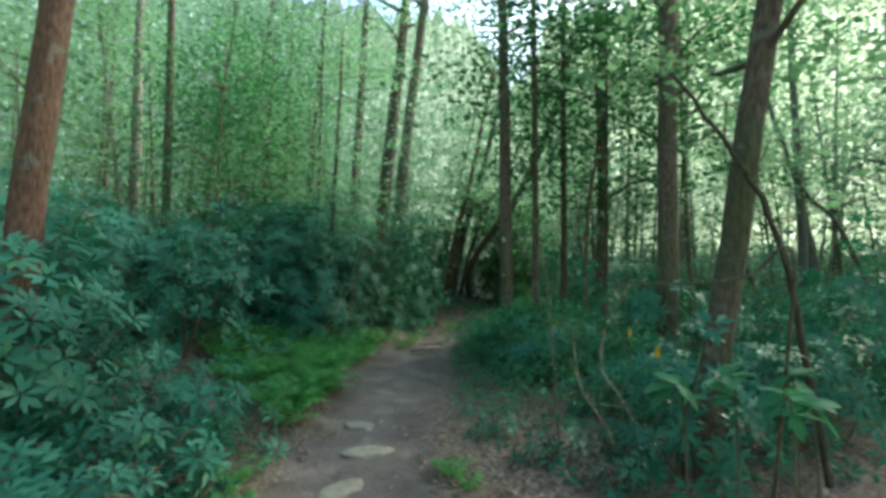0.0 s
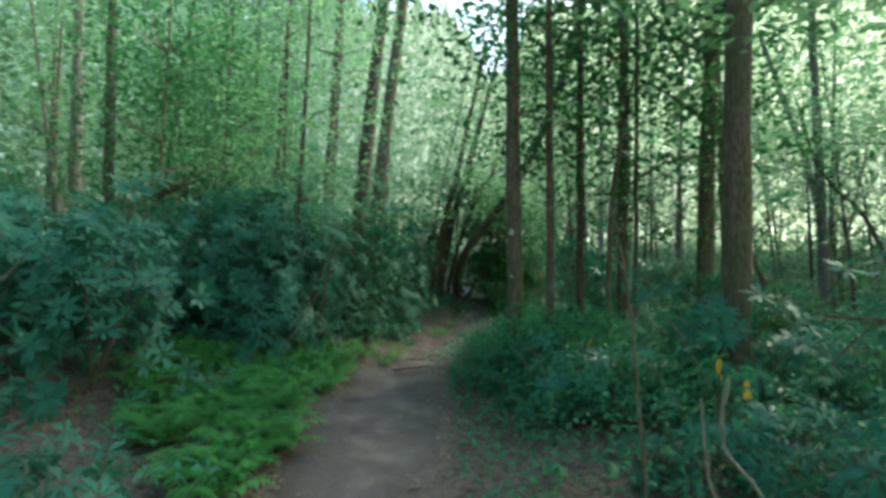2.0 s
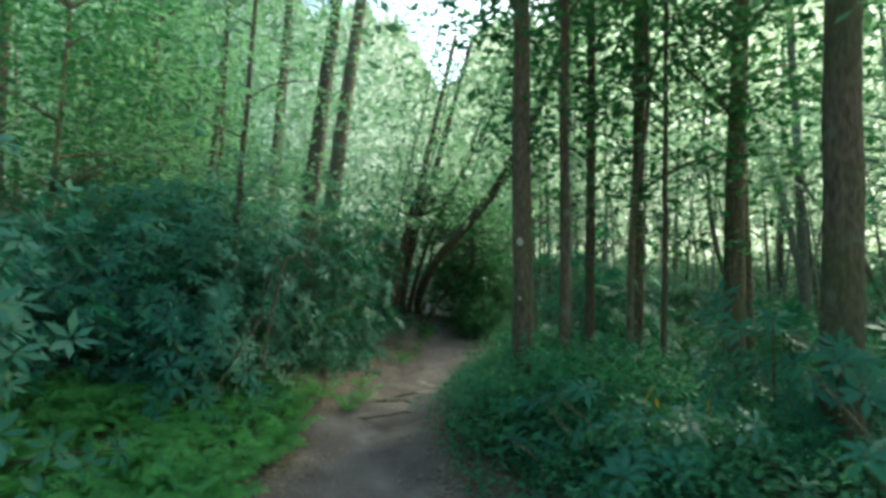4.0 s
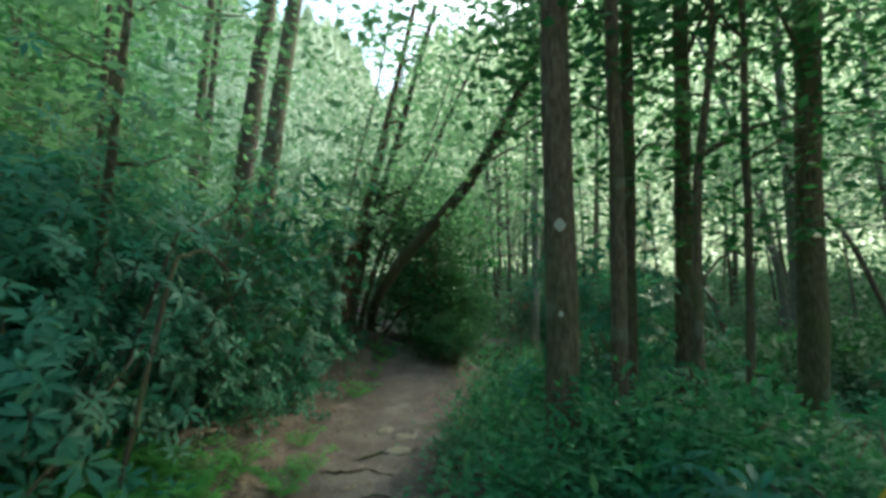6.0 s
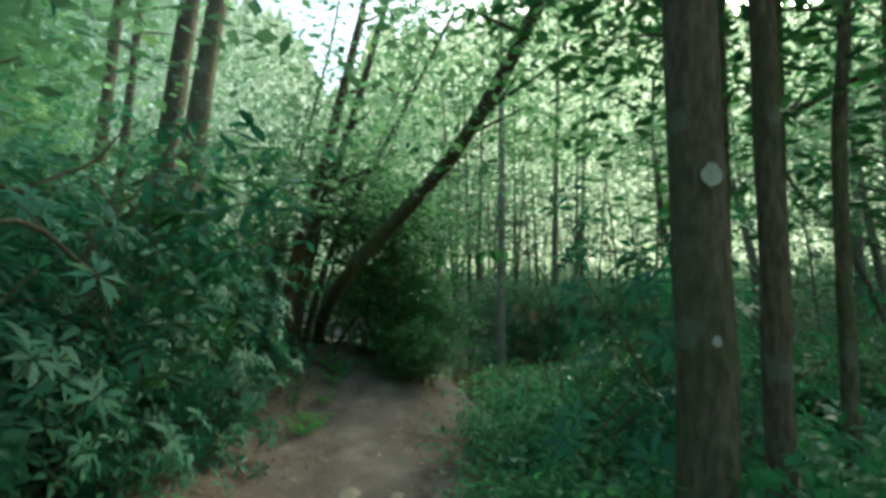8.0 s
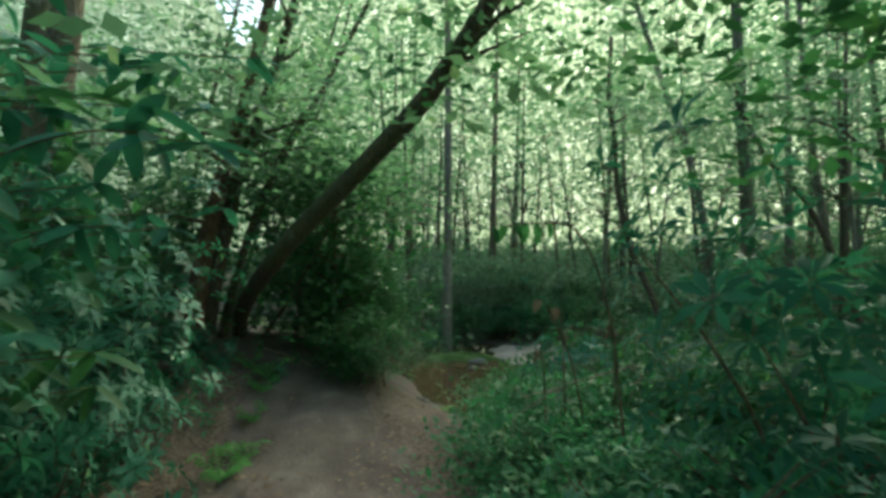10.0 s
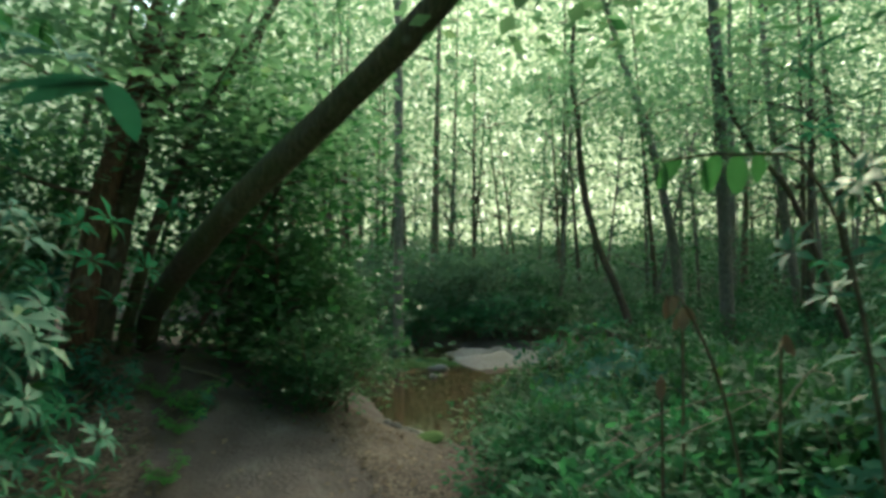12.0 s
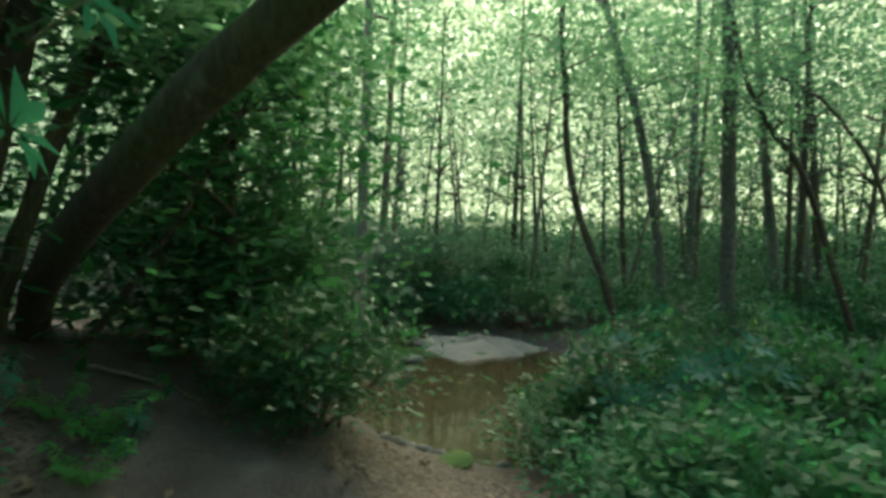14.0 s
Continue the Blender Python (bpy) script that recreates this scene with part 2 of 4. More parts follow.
def leaves(pos, way, up, length, width, curl=0.15, fold=0.1):
    """Blades with a folded midrib: arrays of places and triangles."""
    n = len(pos)
    way = unit(way)
    side = unit(np.cross(way, up))
    nrm = np.cross(side, way)
    L, W = np.broadcast_to(length, n)[:, None], np.broadcast_to(width, n)[:, None]
    mid = pos + way * L * 0.52
    v = np.stack([pos, mid + side * W / 2 + nrm * W * fold, mid, mid - side * W / 2 + nrm * W * fold, pos + way * L - nrm * L * curl], 1)
    tri = np.array([(0, 2, 1), (0, 3, 2), (1, 2, 4), (2, 3, 4)])
    return v.reshape(-1, 3), (np.arange(n)[:, None, None] * 5 + tri).reshape(-1, 3)


def simple_leaves(pos, way, up, length, width):
    n = len(pos)
    way = unit(way)
    side = unit(np.cross(way, up))
    L, W = np.broadcast_to(length, n)[:, None], np.broadcast_to(width, n)[:, None]
    mid = pos + way * L * 0.5
    v = np.stack([pos, mid + side * W / 2, pos + way * L, mid - side * W / 2], 1)
    tri = np.array([(0, 2, 1), (0, 3, 2)])
    return v.reshape(-1, 3), (np.arange(n)[:, None, None] * 4 + tri).reshape(-1, 3)


def stack(pieces):
    vs, ts, n = [], [], 0
    for v, t in pieces:
        vs.append(v)
        ts.append(np.asarray(t) + n)
        n += len(v)
    return np.vstack(vs), np.vstack(ts)


def rosettes(tips, axes, rnd, size=(0.11, 0.17), count=8, droop=0.25, plain=False):
    """Whorls of long leaves round the tips of twigs."""
    n = len(tips)
    axes = unit(axes)
    ref = np.tile([0.31, 0.95, 0.1], (n, 1))
    u = unit(np.cross(axes, ref))
    w = np.cross(axes, u)
    ang = (np.arange(count) * 2.399 + rnd.rand(n, 1) * 6.3)[..., None]
    lift = (rnd.rand(n, count, 1) * 0.75 - droop)
    way = u[:, None] * np.cos(ang) + w[:, None] * np.sin(ang) + axes[:, None] * lift
    up = np.repeat(axes[:, None], count, 1) + 0.0
    L = rnd.uniform(*size, (n, count))
    pos = tips[:, None] - axes[:, None] * 0.03 + way * 0.012
    if plain:
        return simple_leaves(pos.reshape(-1, 3), way.reshape(-1, 3), up.reshape(-1, 3), L.ravel(), L.ravel() * 0.34)
    return leaves(pos.reshape(-1, 3), way.reshape(-1, 3), up.reshape(-1, 3), L.ravel(), L.ravel() * 0.3, 0.18, 0.12)


# ---- plants ----
def make_rhododendron(seed, height, radius, tips, size=(0.11, 0.17)):
    rnd = np.random.RandomState(seed)
    root = tagged(new("rhododendron"), "evergreen rhododendron shrub with long dark green leaves in whorls", "shrub", "rhododendrons beside the trail")
    d = unit(rnd.randn(tips, 3) * [1, 1, 0.8])
    d[:, 2] = rnd.uniform(-0.8, 1.0, tips)
    az = np.arctan2(d[:, 1], d[:, 0])
    lumps = 1 + 0.22 * np.sin(3 * az + seed) + 0.15 * np.sin(5 * az + 2 * seed + 4 * d[:, 2])
    shell = rnd.uniform(0.4, 1.12, (tips, 1)) ** 0.7 * lumps[:, None]
    tip = d * shell * [radius, radius, height * 0.55] + [0, 0, height * 0.45]
    tip[:, 2] = np.maximum(tip[:, 2], 0.08)
    axes = d * [1, 1, 0.5] + [0, 0, 0.7]
    v, t = rosettes(tip, axes, rnd, size, plain=1.5 < height < 2.5)
    wood = []
    for i in range(min(6, tips // 5)):
        e = tip[i]
        mid = e * [0.45, 0.45, 0.5] + rnd.randn(3) * 0.08
        part("stem", mesh_from("stem", *tube(curve([(rnd.randn() * .08, rnd.randn() * .08, -0.1), mid, e], 7), np.linspace(0.02, 0.005, 7), 5), TWIG), root)
    for i in range(6, tips, 2):
        e = tip[i]
        wood.append(tube([e - axes[i] / np.linalg.norm(axes[i]) * 0.22 - [0, 0, .06], e - [0, 0, .0]], [0.004, 0.003], 3, cap=False))
    tagged(part("twigwork", mesh_from("twigwork", *joined(wood), TWIG), root), kind="stuff")
    part("foliage", tri_mesh("rhododendron_foliage", v, t, RHODO), root)
    return root


def make_bush(seed, height, radius, count, size, mat=None, label="dense bush with small dark green leaves", name="bush", loose=0.0):
    rnd = np.random.RandomState(seed)
    root = tagged(new(name), label, "bush")
    sprays = count // 22
    d = unit(rnd.randn(sprays, 3))
    d[:, 2] = np.abs(d[:, 2]) * 1.2 - 0.35
    az = np.arctan2(d[:, 1], d[:, 0])
    lumps = 1 + 0.25 * np.sin(3 * az + seed + 3 * d[:, 2]) + 0.18 * np.sin(6 * az + 2 * seed - 5 * d[:, 2])
    c = d * (rnd.uniform(0.35, 1.1, (sprays, 1)) ** 0.6) * lumps[:, None] * [radius, radius, height * 0.5] + [0, 0, height * 0.5]
    c += rnd.randn(sprays, 3) * loose * [radius, radius, height * .6] * .35
    c[:, 2] = np.maximum(c[:, 2], 0.05)
    pos = c[:, None] + rnd.randn(sprays, 22, 3) * [0.11, 0.11, 0.045] * (1 + loose * .5)
    way = d[:, None] * 0.6 + rnd.randn(sprays, 22, 3) * [0.7, 0.7, 0.25]
    up = np.array([0, 0, 1.0]) + rnd.randn(sprays, 22, 3) * 0.35
    L = rnd.uniform(size * 0.7, size * 1.3, sprays * 22)
    v, t = simple_leaves(pos.reshape(-1, 3), way.reshape(-1, 3), up.reshape(-1, 3), L, L * 0.45)
    wood = []
    for i in range(6):
        e = c[i % sprays]
        part("stem", mesh_from("stem", *tube(curve([(rnd.randn() * .1, rnd.randn() * .1, -0.1), e * [.5, .5, .45] + rnd.randn(3) * .06, e], 6), np.linspace(0.016, 0.004, 6), 5), TWIG), root)
    part("foliage", tri_mesh("bush_foliage", v, t, mat or LAUREL), root)
    return root


def make_fern(seed):
    rnd = np.random.RandomState(seed)
    root = tagged(new("fern"), "bright green fern clump with feathery fronds on the trail edge", "fern", "ferns beside the trail")
    for k in range(8):
        a, reach, rise = k * .79 + rnd.rand() * .6, rnd.uniform(.2, .38), rnd.uniform(.12, .28)
        s = np.linspace(0.1, 1, 12)
        turn = a + (s - .1) * rnd.uniform(-.5, .5)
        out = np.stack([np.cos(turn) * reach * s, np.sin(turn) * reach * s, rise * np.sin(s * 2.1)], 1)
        side = np.array([-np.sin(a), np.cos(a), 0])
        L = 0.1 * np.sin(np.clip(s, 0.12, 0.97) * np.pi) ** 0.6 * rnd.uniform(.8, 1.15, 12)
        ps = [leaves(out, np.tile(side * sg + np.array([np.cos(a), np.sin(a), -0.1]) * 0.35, (12, 1)) + rnd.randn(12, 3) * .12, np.array([0, 0, 1.0]), L, L * .34) for sg in (-1, 1)]
        rib = np.stack([out - side * .003, out + side * .003], 1).reshape(-1, 3)
        rt = np.array([(2 * i, 2 * i + 1, 2 * i + 2) for i in range(11)] + [(2 * i + 1, 2 * i + 3, 2 * i + 2) for i in range(11)])
        part("frond", tri_mesh("frond", *stack(ps + [(rib, rt)]), FERN), root)
    return root


def limb_lines(line, radius, rnd, count, low, reach):
    """Side limbs of a trunk line."""
    out = []
    for _ in range(count):
        k = rnd.uniform(low, 0.97)
        i = int(k * (len(line) - 1))
        a = rnd.rand() * 6.3
        b = line[i]
        r = reach * rnd.uniform(.5, 1) * (1.15 - k * .6)
        e = b + [np.cos(a) * r, np.sin(a) * r, r * rnd.uniform(.15, .6)]
        out.append(curve([b, (b + e) / 2 + rnd.randn(3) * .08 * r + [0, 0, .06 * r], e], 6))
    return out


def make_tree(name, points, base_r, top_r, mat, label, seed, limbs=7, low=0.45, reach=2.2, sprays=45, leaf=0.125, per=30, sides=12, flare=1.35, crown=True, foliage=None):
    """A tree whose trunk follows the points; limbs and sprays of leaves above."""
    rnd = np.random.RandomState(seed)
    line = curve(points, 26)
    line[1:] += np.cumsum(rnd.randn(25, 3) * [0.006, 0.006, 0], axis=0)
    k = np.linspace(0, 1, 26)
    radii = base_r + (top_r - base_r) * k
    radii[0] *= flare
    radii[1] *= 1 + (flare - 1) * 0.35
    root = tagged(new(name), label, "tree")
    part("trunk", mesh_from("trunk", *tube(line, radii, sides, 0.035, seed), mat, True), root)
    tips = []
    if limbs:
        ls = limb_lines(line, base_r, rnd, limbs, low, reach)
        for l in ls:
            part("limb", mesh_from("limb", *tube(l, np.linspace(max(base_r * .3, .012), .006, 6), 6), mat, True), root)
            tips += [l[-1], l[-2], l[3]]
        tips.append(line[-1])
    if crown and tips:
        tips = np.array(tips)
        sprays = int(sprays * 2.6)
        c = tips[rnd.randint(len(tips), size=sprays)] + rnd.randn(sprays, 3) * [.8, .8, .5]
        c[:, 2] = np.maximum(c[:, 2], line[0][2] + 1.9 + .5 * rnd.rand(sprays))
        c = c[(c[:, 2] < line[0][2] + 6.5) | (rnd.rand(sprays) < .3)]
        sprays = len(c)
        pos = c[:, None] + rnd.randn(sprays, per, 3) * [.34, .34, .09]
        way = rnd.randn(sprays, per, 3) * [1, 1, .25] - [0, 0, .2]
        up = np.array([0, 0, 1.0]) + rnd.randn(sprays, per, 3) * .4
        L = rnd.uniform(leaf * .7, leaf * 1.25, sprays * per)
        v, t = simple_leaves(pos.reshape(-1, 3), way.reshape(-1, 3), up.reshape(-1, 3), L, L * .55)
        part("crown", tri_mesh("crown", v, t, foliage or CANOPY), root)
    return root


def make_far_tree(seed, height, low, radius, mat, sprays=88, per=14, leaf=0.3, foliage=None, label="slender deciduous tree with light green leaves in layers"):
    rnd = np.random.RandomState(seed)
    root = tagged(new("forest_tree"), label, "tree", "trees of the wood")
    bend = rnd.randn(3) * [.5, .5, 0]
    line = curve([(0, 0, -0.4), tuple(bend * .4 + [0, 0, height * .4]), tuple(bend + [0, 0, height])], 14)
    part("trunk", mesh_from("trunk", *tube(line, np.linspace(height * .0105, .02, 14), 7, .03, seed), mat, True), root)
    ls = limb_lines(line, .1, rnd, 12, low / height, radius)
    tagged(part("branchwork", mesh_from("branchwork", *joined([tube(l, np.linspace(.035, .008, 6), 4) for l in ls]), mat, True), root), kind="stuff")
    z = rnd.uniform(low, height * 1.02, sprays)
    prof = np.sqrt(np.clip(np.sin((z - low) / (height - low) * 2.6 + .45), .05, 1))
    a, rr = rnd.rand(sprays) * 6.3, np.sqrt(rnd.rand(sprays)) * radius * prof
    c = np.stack([np.cos(a) * rr, np.sin(a) * rr, z], 1) + bend * (z / height)[:, None]
    pos = c[:, None] + rnd.randn(sprays, per, 3) * [.6, .6, .14]
    way = rnd.randn(sprays, per, 3) * [1, 1, .3]
    up = np.array([0, 0, 1.0]) + rnd.randn(sprays, per, 3) * .45
    L = rnd.uniform(leaf * .6, leaf * 1.2, sprays * per)
    part("crown", tri_mesh("crown", *simple_leaves(pos.reshape(-1, 3), way.reshape(-1, 3), up.reshape(-1, 3), L, L * .5), foliage or CANOPY), root)
    return root


def scatter_leaves(rnd, xs, ys, height, size, mat, name, label, category, flat=0.3, width=0.45):
    z = land(xs, ys) + height
    n = len(xs)
    way = rnd.randn(n, 3) * [1, 1, flat]
    up = np.array([0, 0, 1.0]) + rnd.randn(n, 3) * flat
    L = rnd.uniform(size * .6, size * 1.3, n)
    ob = new(name, tri_mesh(name, *leaves(np.stack([xs, ys, z], 1), way, up, L, L * width), mat))
    return tagged(ob, label, category, kind="stuff")


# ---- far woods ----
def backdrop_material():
    """Distant foliage with haze and sunlight painted in, paler toward the sun; it glows."""
    m, nt, bsdf = material("far_woods_glow")
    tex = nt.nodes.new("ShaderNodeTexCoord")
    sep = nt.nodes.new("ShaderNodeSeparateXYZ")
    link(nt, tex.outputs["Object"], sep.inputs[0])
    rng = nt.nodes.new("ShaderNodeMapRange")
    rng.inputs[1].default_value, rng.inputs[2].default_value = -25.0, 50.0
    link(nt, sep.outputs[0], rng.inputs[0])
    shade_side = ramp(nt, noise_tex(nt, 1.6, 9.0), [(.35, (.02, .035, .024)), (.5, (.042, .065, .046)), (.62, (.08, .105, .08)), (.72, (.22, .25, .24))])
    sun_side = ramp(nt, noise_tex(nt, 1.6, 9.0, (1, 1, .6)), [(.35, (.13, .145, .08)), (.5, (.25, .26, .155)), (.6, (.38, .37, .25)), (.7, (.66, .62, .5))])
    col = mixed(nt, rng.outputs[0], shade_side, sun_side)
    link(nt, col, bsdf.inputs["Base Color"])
    # emission of the same colour stands in for sunlit leaves
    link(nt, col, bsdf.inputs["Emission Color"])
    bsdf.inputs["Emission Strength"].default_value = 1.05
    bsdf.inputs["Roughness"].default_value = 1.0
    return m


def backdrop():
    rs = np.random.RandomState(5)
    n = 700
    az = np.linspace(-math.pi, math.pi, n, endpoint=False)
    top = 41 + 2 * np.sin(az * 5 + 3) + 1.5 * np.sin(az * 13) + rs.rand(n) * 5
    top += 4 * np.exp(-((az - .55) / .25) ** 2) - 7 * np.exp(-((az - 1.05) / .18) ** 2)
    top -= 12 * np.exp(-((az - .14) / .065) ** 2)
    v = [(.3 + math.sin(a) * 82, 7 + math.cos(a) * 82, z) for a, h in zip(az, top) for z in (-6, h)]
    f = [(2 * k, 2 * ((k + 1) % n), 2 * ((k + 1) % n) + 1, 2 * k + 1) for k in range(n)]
    tagged(new("backdrop", mesh_from("backdrop", v, f, backdrop_material())), "glowing backdrop of the distant woods, haze and sunlight painted in", "woods", kind="structure")


# ---- ground ----
def grid_axis(a, b, fine, far=420):
    mid = list(np.arange(a, b + fine, fine))
    lo, hi, s = [], [], fine
    x = mid[0]
    while x > -far:
        s *= 1.25
        x -= s
        lo.append(x)
    x, s = mid[-1], fine
    while x < far:
        s *= 1.25
        x += s
        hi.append(x)
    return np.array(lo[::-1] + mid + hi)


gx, gy = grid_axis(-4, 9, 0.11), grid_axis(1, 21, 0.11)
GX, GY = np.meshgrid(gx, gy)
GZ = land(GX, GY)
GZ += 0.012 * np.random.RandomState(4).randn(*GZ.shape) * (np.hypot(GX, GY - 8) < 25)
idx = np.arange(GX.size).reshape(GX.shape)
q = np.stack([idx[:-1, :-1], idx[:-1, 1:], idx[1:, 1:], idx[1:, :-1]], -1).reshape(-1, 4)
ground = tagged(new("ground", tri_mesh("ground", np.stack([GX, GY, GZ], -1).reshape(-1, 3), np.vstack([q[:, :3], q[:, [0, 2, 3]]]), GROUND)),
                "brown forest floor with leaf litter and a trodden earth trail", "ground", kind="structure")
ground.data.polygons.foreach_set("use_smooth", [True] * len(ground.data.polygons))
td, tw = to_line(GX.ravel(), GY.ravel(), TRAIL)
cd, cw = to_line(GX.ravel(), GY.ravel(), CREEK)
bare = ground.data.attributes.new("bare", 'FLOAT', 'POINT')
bare.data.foreach_set("value", np.maximum(1 - step(tw * .75, tw * 1.1, td), 1 - step(cw + .3, cw + 1.9, cd)).astype(np.float32))


wet = GZ < WATER_Z + .03
cell = (wet[:-1, :-1] | wet[:-1, 1:] | wet[1:, 1:] | wet[1:, :-1])
wq = np.stack([idx[:-1, :-1], idx[:-1, 1:], idx[1:, 1:], idx[1:, :-1]], -1)[cell]
keep, back = np.unique(wq, return_inverse=True)
wq = back.reshape(wq.shape)
wv = np.stack([GX.ravel()[keep], GY.ravel()[keep], np.full(len(keep), WATER_Z)], 1)
tagged(new("water", tri_mesh("water", wv, np.vstack([wq[:, :3], wq[:, [0, 2, 3]]]), WATER)),
       "shallow brown creek water, still, with soft reflections", "water", kind="structure")


def lump(name, x, y, size, mat, seed, label, category, sink=0.3, z=None):
    rnd = np.random.RandomState(seed)
    bm = bmesh.new()
    bmesh.ops.create_icosphere(bm, subdivisions=3, radius=1)
    off = rnd.rand(3) * 50
    for v in bm.verts:
        k = 1 + 0.28 * noise.noise(Vector(off) + v.co * 1.3) + 0.1 * noise.noise(Vector(off) + v.co * 3.5)
        v.co = Vector((v.co.x * size[0] * k, v.co.y * size[1] * k, v.co.z * size[2] * k))
    for f in bm.faces:
        f.smooth = True
    me = bpy.data.meshes.new(name)
    bm.to_mesh(me)
    bm.free()
    me.materials.append(mat)
    ob = new(name, me)
    ob.matrix_world = pose(x, y, (lz(x, y) if z is None else z) + size[2] * (1 - 2 * sink), 0, 0, rnd.rand() * 360)
    return tagged(ob, label, category)


# ---- trees seen one by one ----
def upright(x, y, dx, dy, h):
    """Trunk line from the ground at (x, y), leaning by (dx, dy) over its height."""
    z = lz(x, y)
    return [(x, y, z - .15), (x + dx * .3, y + dy * .3, z + h * .33), (x + dx * .7, y + dy * .7, z + h * .68), (x + dx, y + dy, z + h)]


blaze_tree = make_tree("blazed_tree", upright(1.05, 8.62, -.05, .1, 11), .115, .05, BARK, "straight brown-barked tree with a pale painted trail blaze", 1, 8, .5, 2.4, 60)


def blaze(z, w, h, name="blaze"):
    """A worn patch of paint that follows the bark."""
    rs = np.random.RandomState(int(z * 100))
    a0 = math.atan2(-2.75, -1.55)
    ring = []
    for k in range(18):
        t = k / 18 * 2 * math.pi
        q = 1 + .07 * rs.randn()
        ring.append((math.cos(t) * w / 2 * q, math.sin(t) * h / 2 * q))
    cx, cy = 1.05 + .001, 8.62
    r = .112
    pts = [(0, 0)] + ring
    v = [(cx + math.cos(a0 + u / r) * (r + .006), cy + math.sin(a0 + u / r) * (r + .006), z + e) for u, e in pts]
    part(name, mesh_from(name, v, [(0, 1 + k, 1 + (k + 1) % 18) for k in range(18)], BLAZE), blaze_tree, "worn pale painted trail blaze")


blaze(1.88, .065, .085)
blaze(1.3, .03, .04)
make_tree("tree", upright(1.54, 8.71, .1, .1, 11), .06, .03, BARK, "slim brown-barked tree beside the blazed tree", 36, 10, .22, 1.8, 46, foliage=LAUREL)
make_tree("tree", upright(2.2, 9.58, .1, -.1, 11), .066, .03, BARK_DARK, "slim dark-barked tree with a swollen foot among low green plants", 2, 11, .2, 2, 50, flare=1.8, foliage=LAUREL)
make_tree("tree", upright(2.95, 9.76, .1, -.1, 12), .095, .04, BARK, "slim brown-barked tree among low green plants", 3, 11, .2, 2, 50, foliage=LAUREL)
make_tree("tree", [(2.5, 8.98, lz(2.5, 8.98) - .15), (2.47, 8.98, 1.2), (2.55, 9.0, 2.4), (2.75, 9.0, 3.6), (2.7, 9.0, 5.5), (2.9, 9.1, 8)], .046, .02, BARK, "thin brown crooked tree among low shrubs", 37, 10, .25, 1.6, 40, foliage=LAUREL)
make_tree("tree", upright(2.72, 8.77, .12, 0, 8), .036, .016, BARK, "very thin brown young tree among low shrubs", 38, 9, .25, 1.4, 34, foliage=LAUREL)
make_tree("tree", upright(4.75, 9.9, -.4, -.2, 10), .06, .025, BARK, "slim brown tree leaning a little", 5, 9, .3, 2, 50, foliage=LAUREL)
make_tree("tree", upright(4.04, 9.38, .2, -.2, 12), .14, .05, BARK, "brown-barked tree with mossy patches", 6, 9, .3, 2.2, 62)
make_tree("tree", upright(2.87, 6.75, .15, -.1, 12), .145, .06, BARK, "stout grey-brown tree trunk behind the shrubs", 7, 11, .25, 2.4, 62)
make_tree("tree", upright(1.85, 3.85, 1.9, -.4, 11), .105, .05, BARK, "leaning mossy tree behind the shrubs", 8, 11, .3, 2.2, 62)
make_tree("tree", upright(-3.9, 4.62, .8, .6, 10), .17, .07, BARK_RED, "reddish-brown leaning tree on the slope", 9, 8, .45, 2.2, 60)
make_tree("tree", upright(-1.75, 17.0, 1.7, .1, 15), .23, .08, BARK, "tall reddish-brown tree leaning to its twin", 10, 9, .5, 2.6, 60)
make_tree("tree", upright(-2.75, 21.5, 1.7, .1, 17), .34, .12, BARK_DARK, "tall stout dark tree on the slope", 11, 9, .5, 3, 60)
make_tree("tree", upright(-4.15, 15.2, 1.0, .2, 13), .09, .03, BARK_DARK, "thin dark tree on the slope", 12, 8, .5, 2, 50)
make_tree("tree", upright(-3.75, 20.5, .9, .1, 15), .16, .06, BARK_DARK, "straight dark tree on the slope", 39, 8, .55, 2.2, 50)
make_tree("tree", upright(-5.5, 31.5, 1.0, .2, 20), .24, .08, BARK_DARK, "tall thin dark tree on the slope", 13, 9, .5, 2.6, 60)
make_tree("tree", upright(-8.2, 15.3, .3, 0, 14), .15, .06, BARK_DARK, "dark tree on the slope", 14, 9, .5, 2.4, 60)
make_tree("tree", upright(-10.5, 17.6, .3, 0, 15), .2, .07, BARK_GREY, "grey tree on the slope", 15, 9, .5, 2.4, 60)
make_tree("tree", upright(-10, 24, 2.2, 0, 13), .12, .05, BARK_DARK, "thin leaning tree on the slope", 16, 8, .5, 2.4, 50)
make_tree("tree", upright(-11, 23.5, 1.8, 0, 13), .12, .05, BARK_DARK, "thin leaning tree on the slope", 17, 8, .5, 2.4, 50)
make_tree("tree", upright(6.3, 20.3, 0, 0, 14), .12, .06, BARK_GREY, "pale grey straight tree beyond the creek", 18, 8, .72, 2.4, 50)
make_tree("tree", [(10.75, 17.1, lz(10.75, 17.1) - .2), (10.5, 17.4, .4), (10.25, 17.9, 1.8), (10.08, 18.15, 3.3), (10.05, 18.2, 4.6), (9.98, 18.3, 5.6), (10.1, 18.3, 7.2)], .095, .05, BARK_DARK,
          "slender dark crooked tree with a bent stem", 19, 7, .72, 2, 45)
make_tree("tree", [(12.2, 16.8, lz(12.2, 16.8) - .2), (12.1, 16.95, 1.5), (11.9, 17.4, 4), (11.6, 18, 6.3), (11.1, 18.6, 9)], .13, .06, BARK_GREY,
          "grey slender tree leaning over the creek", 20, 7, .72, 2.4, 45)
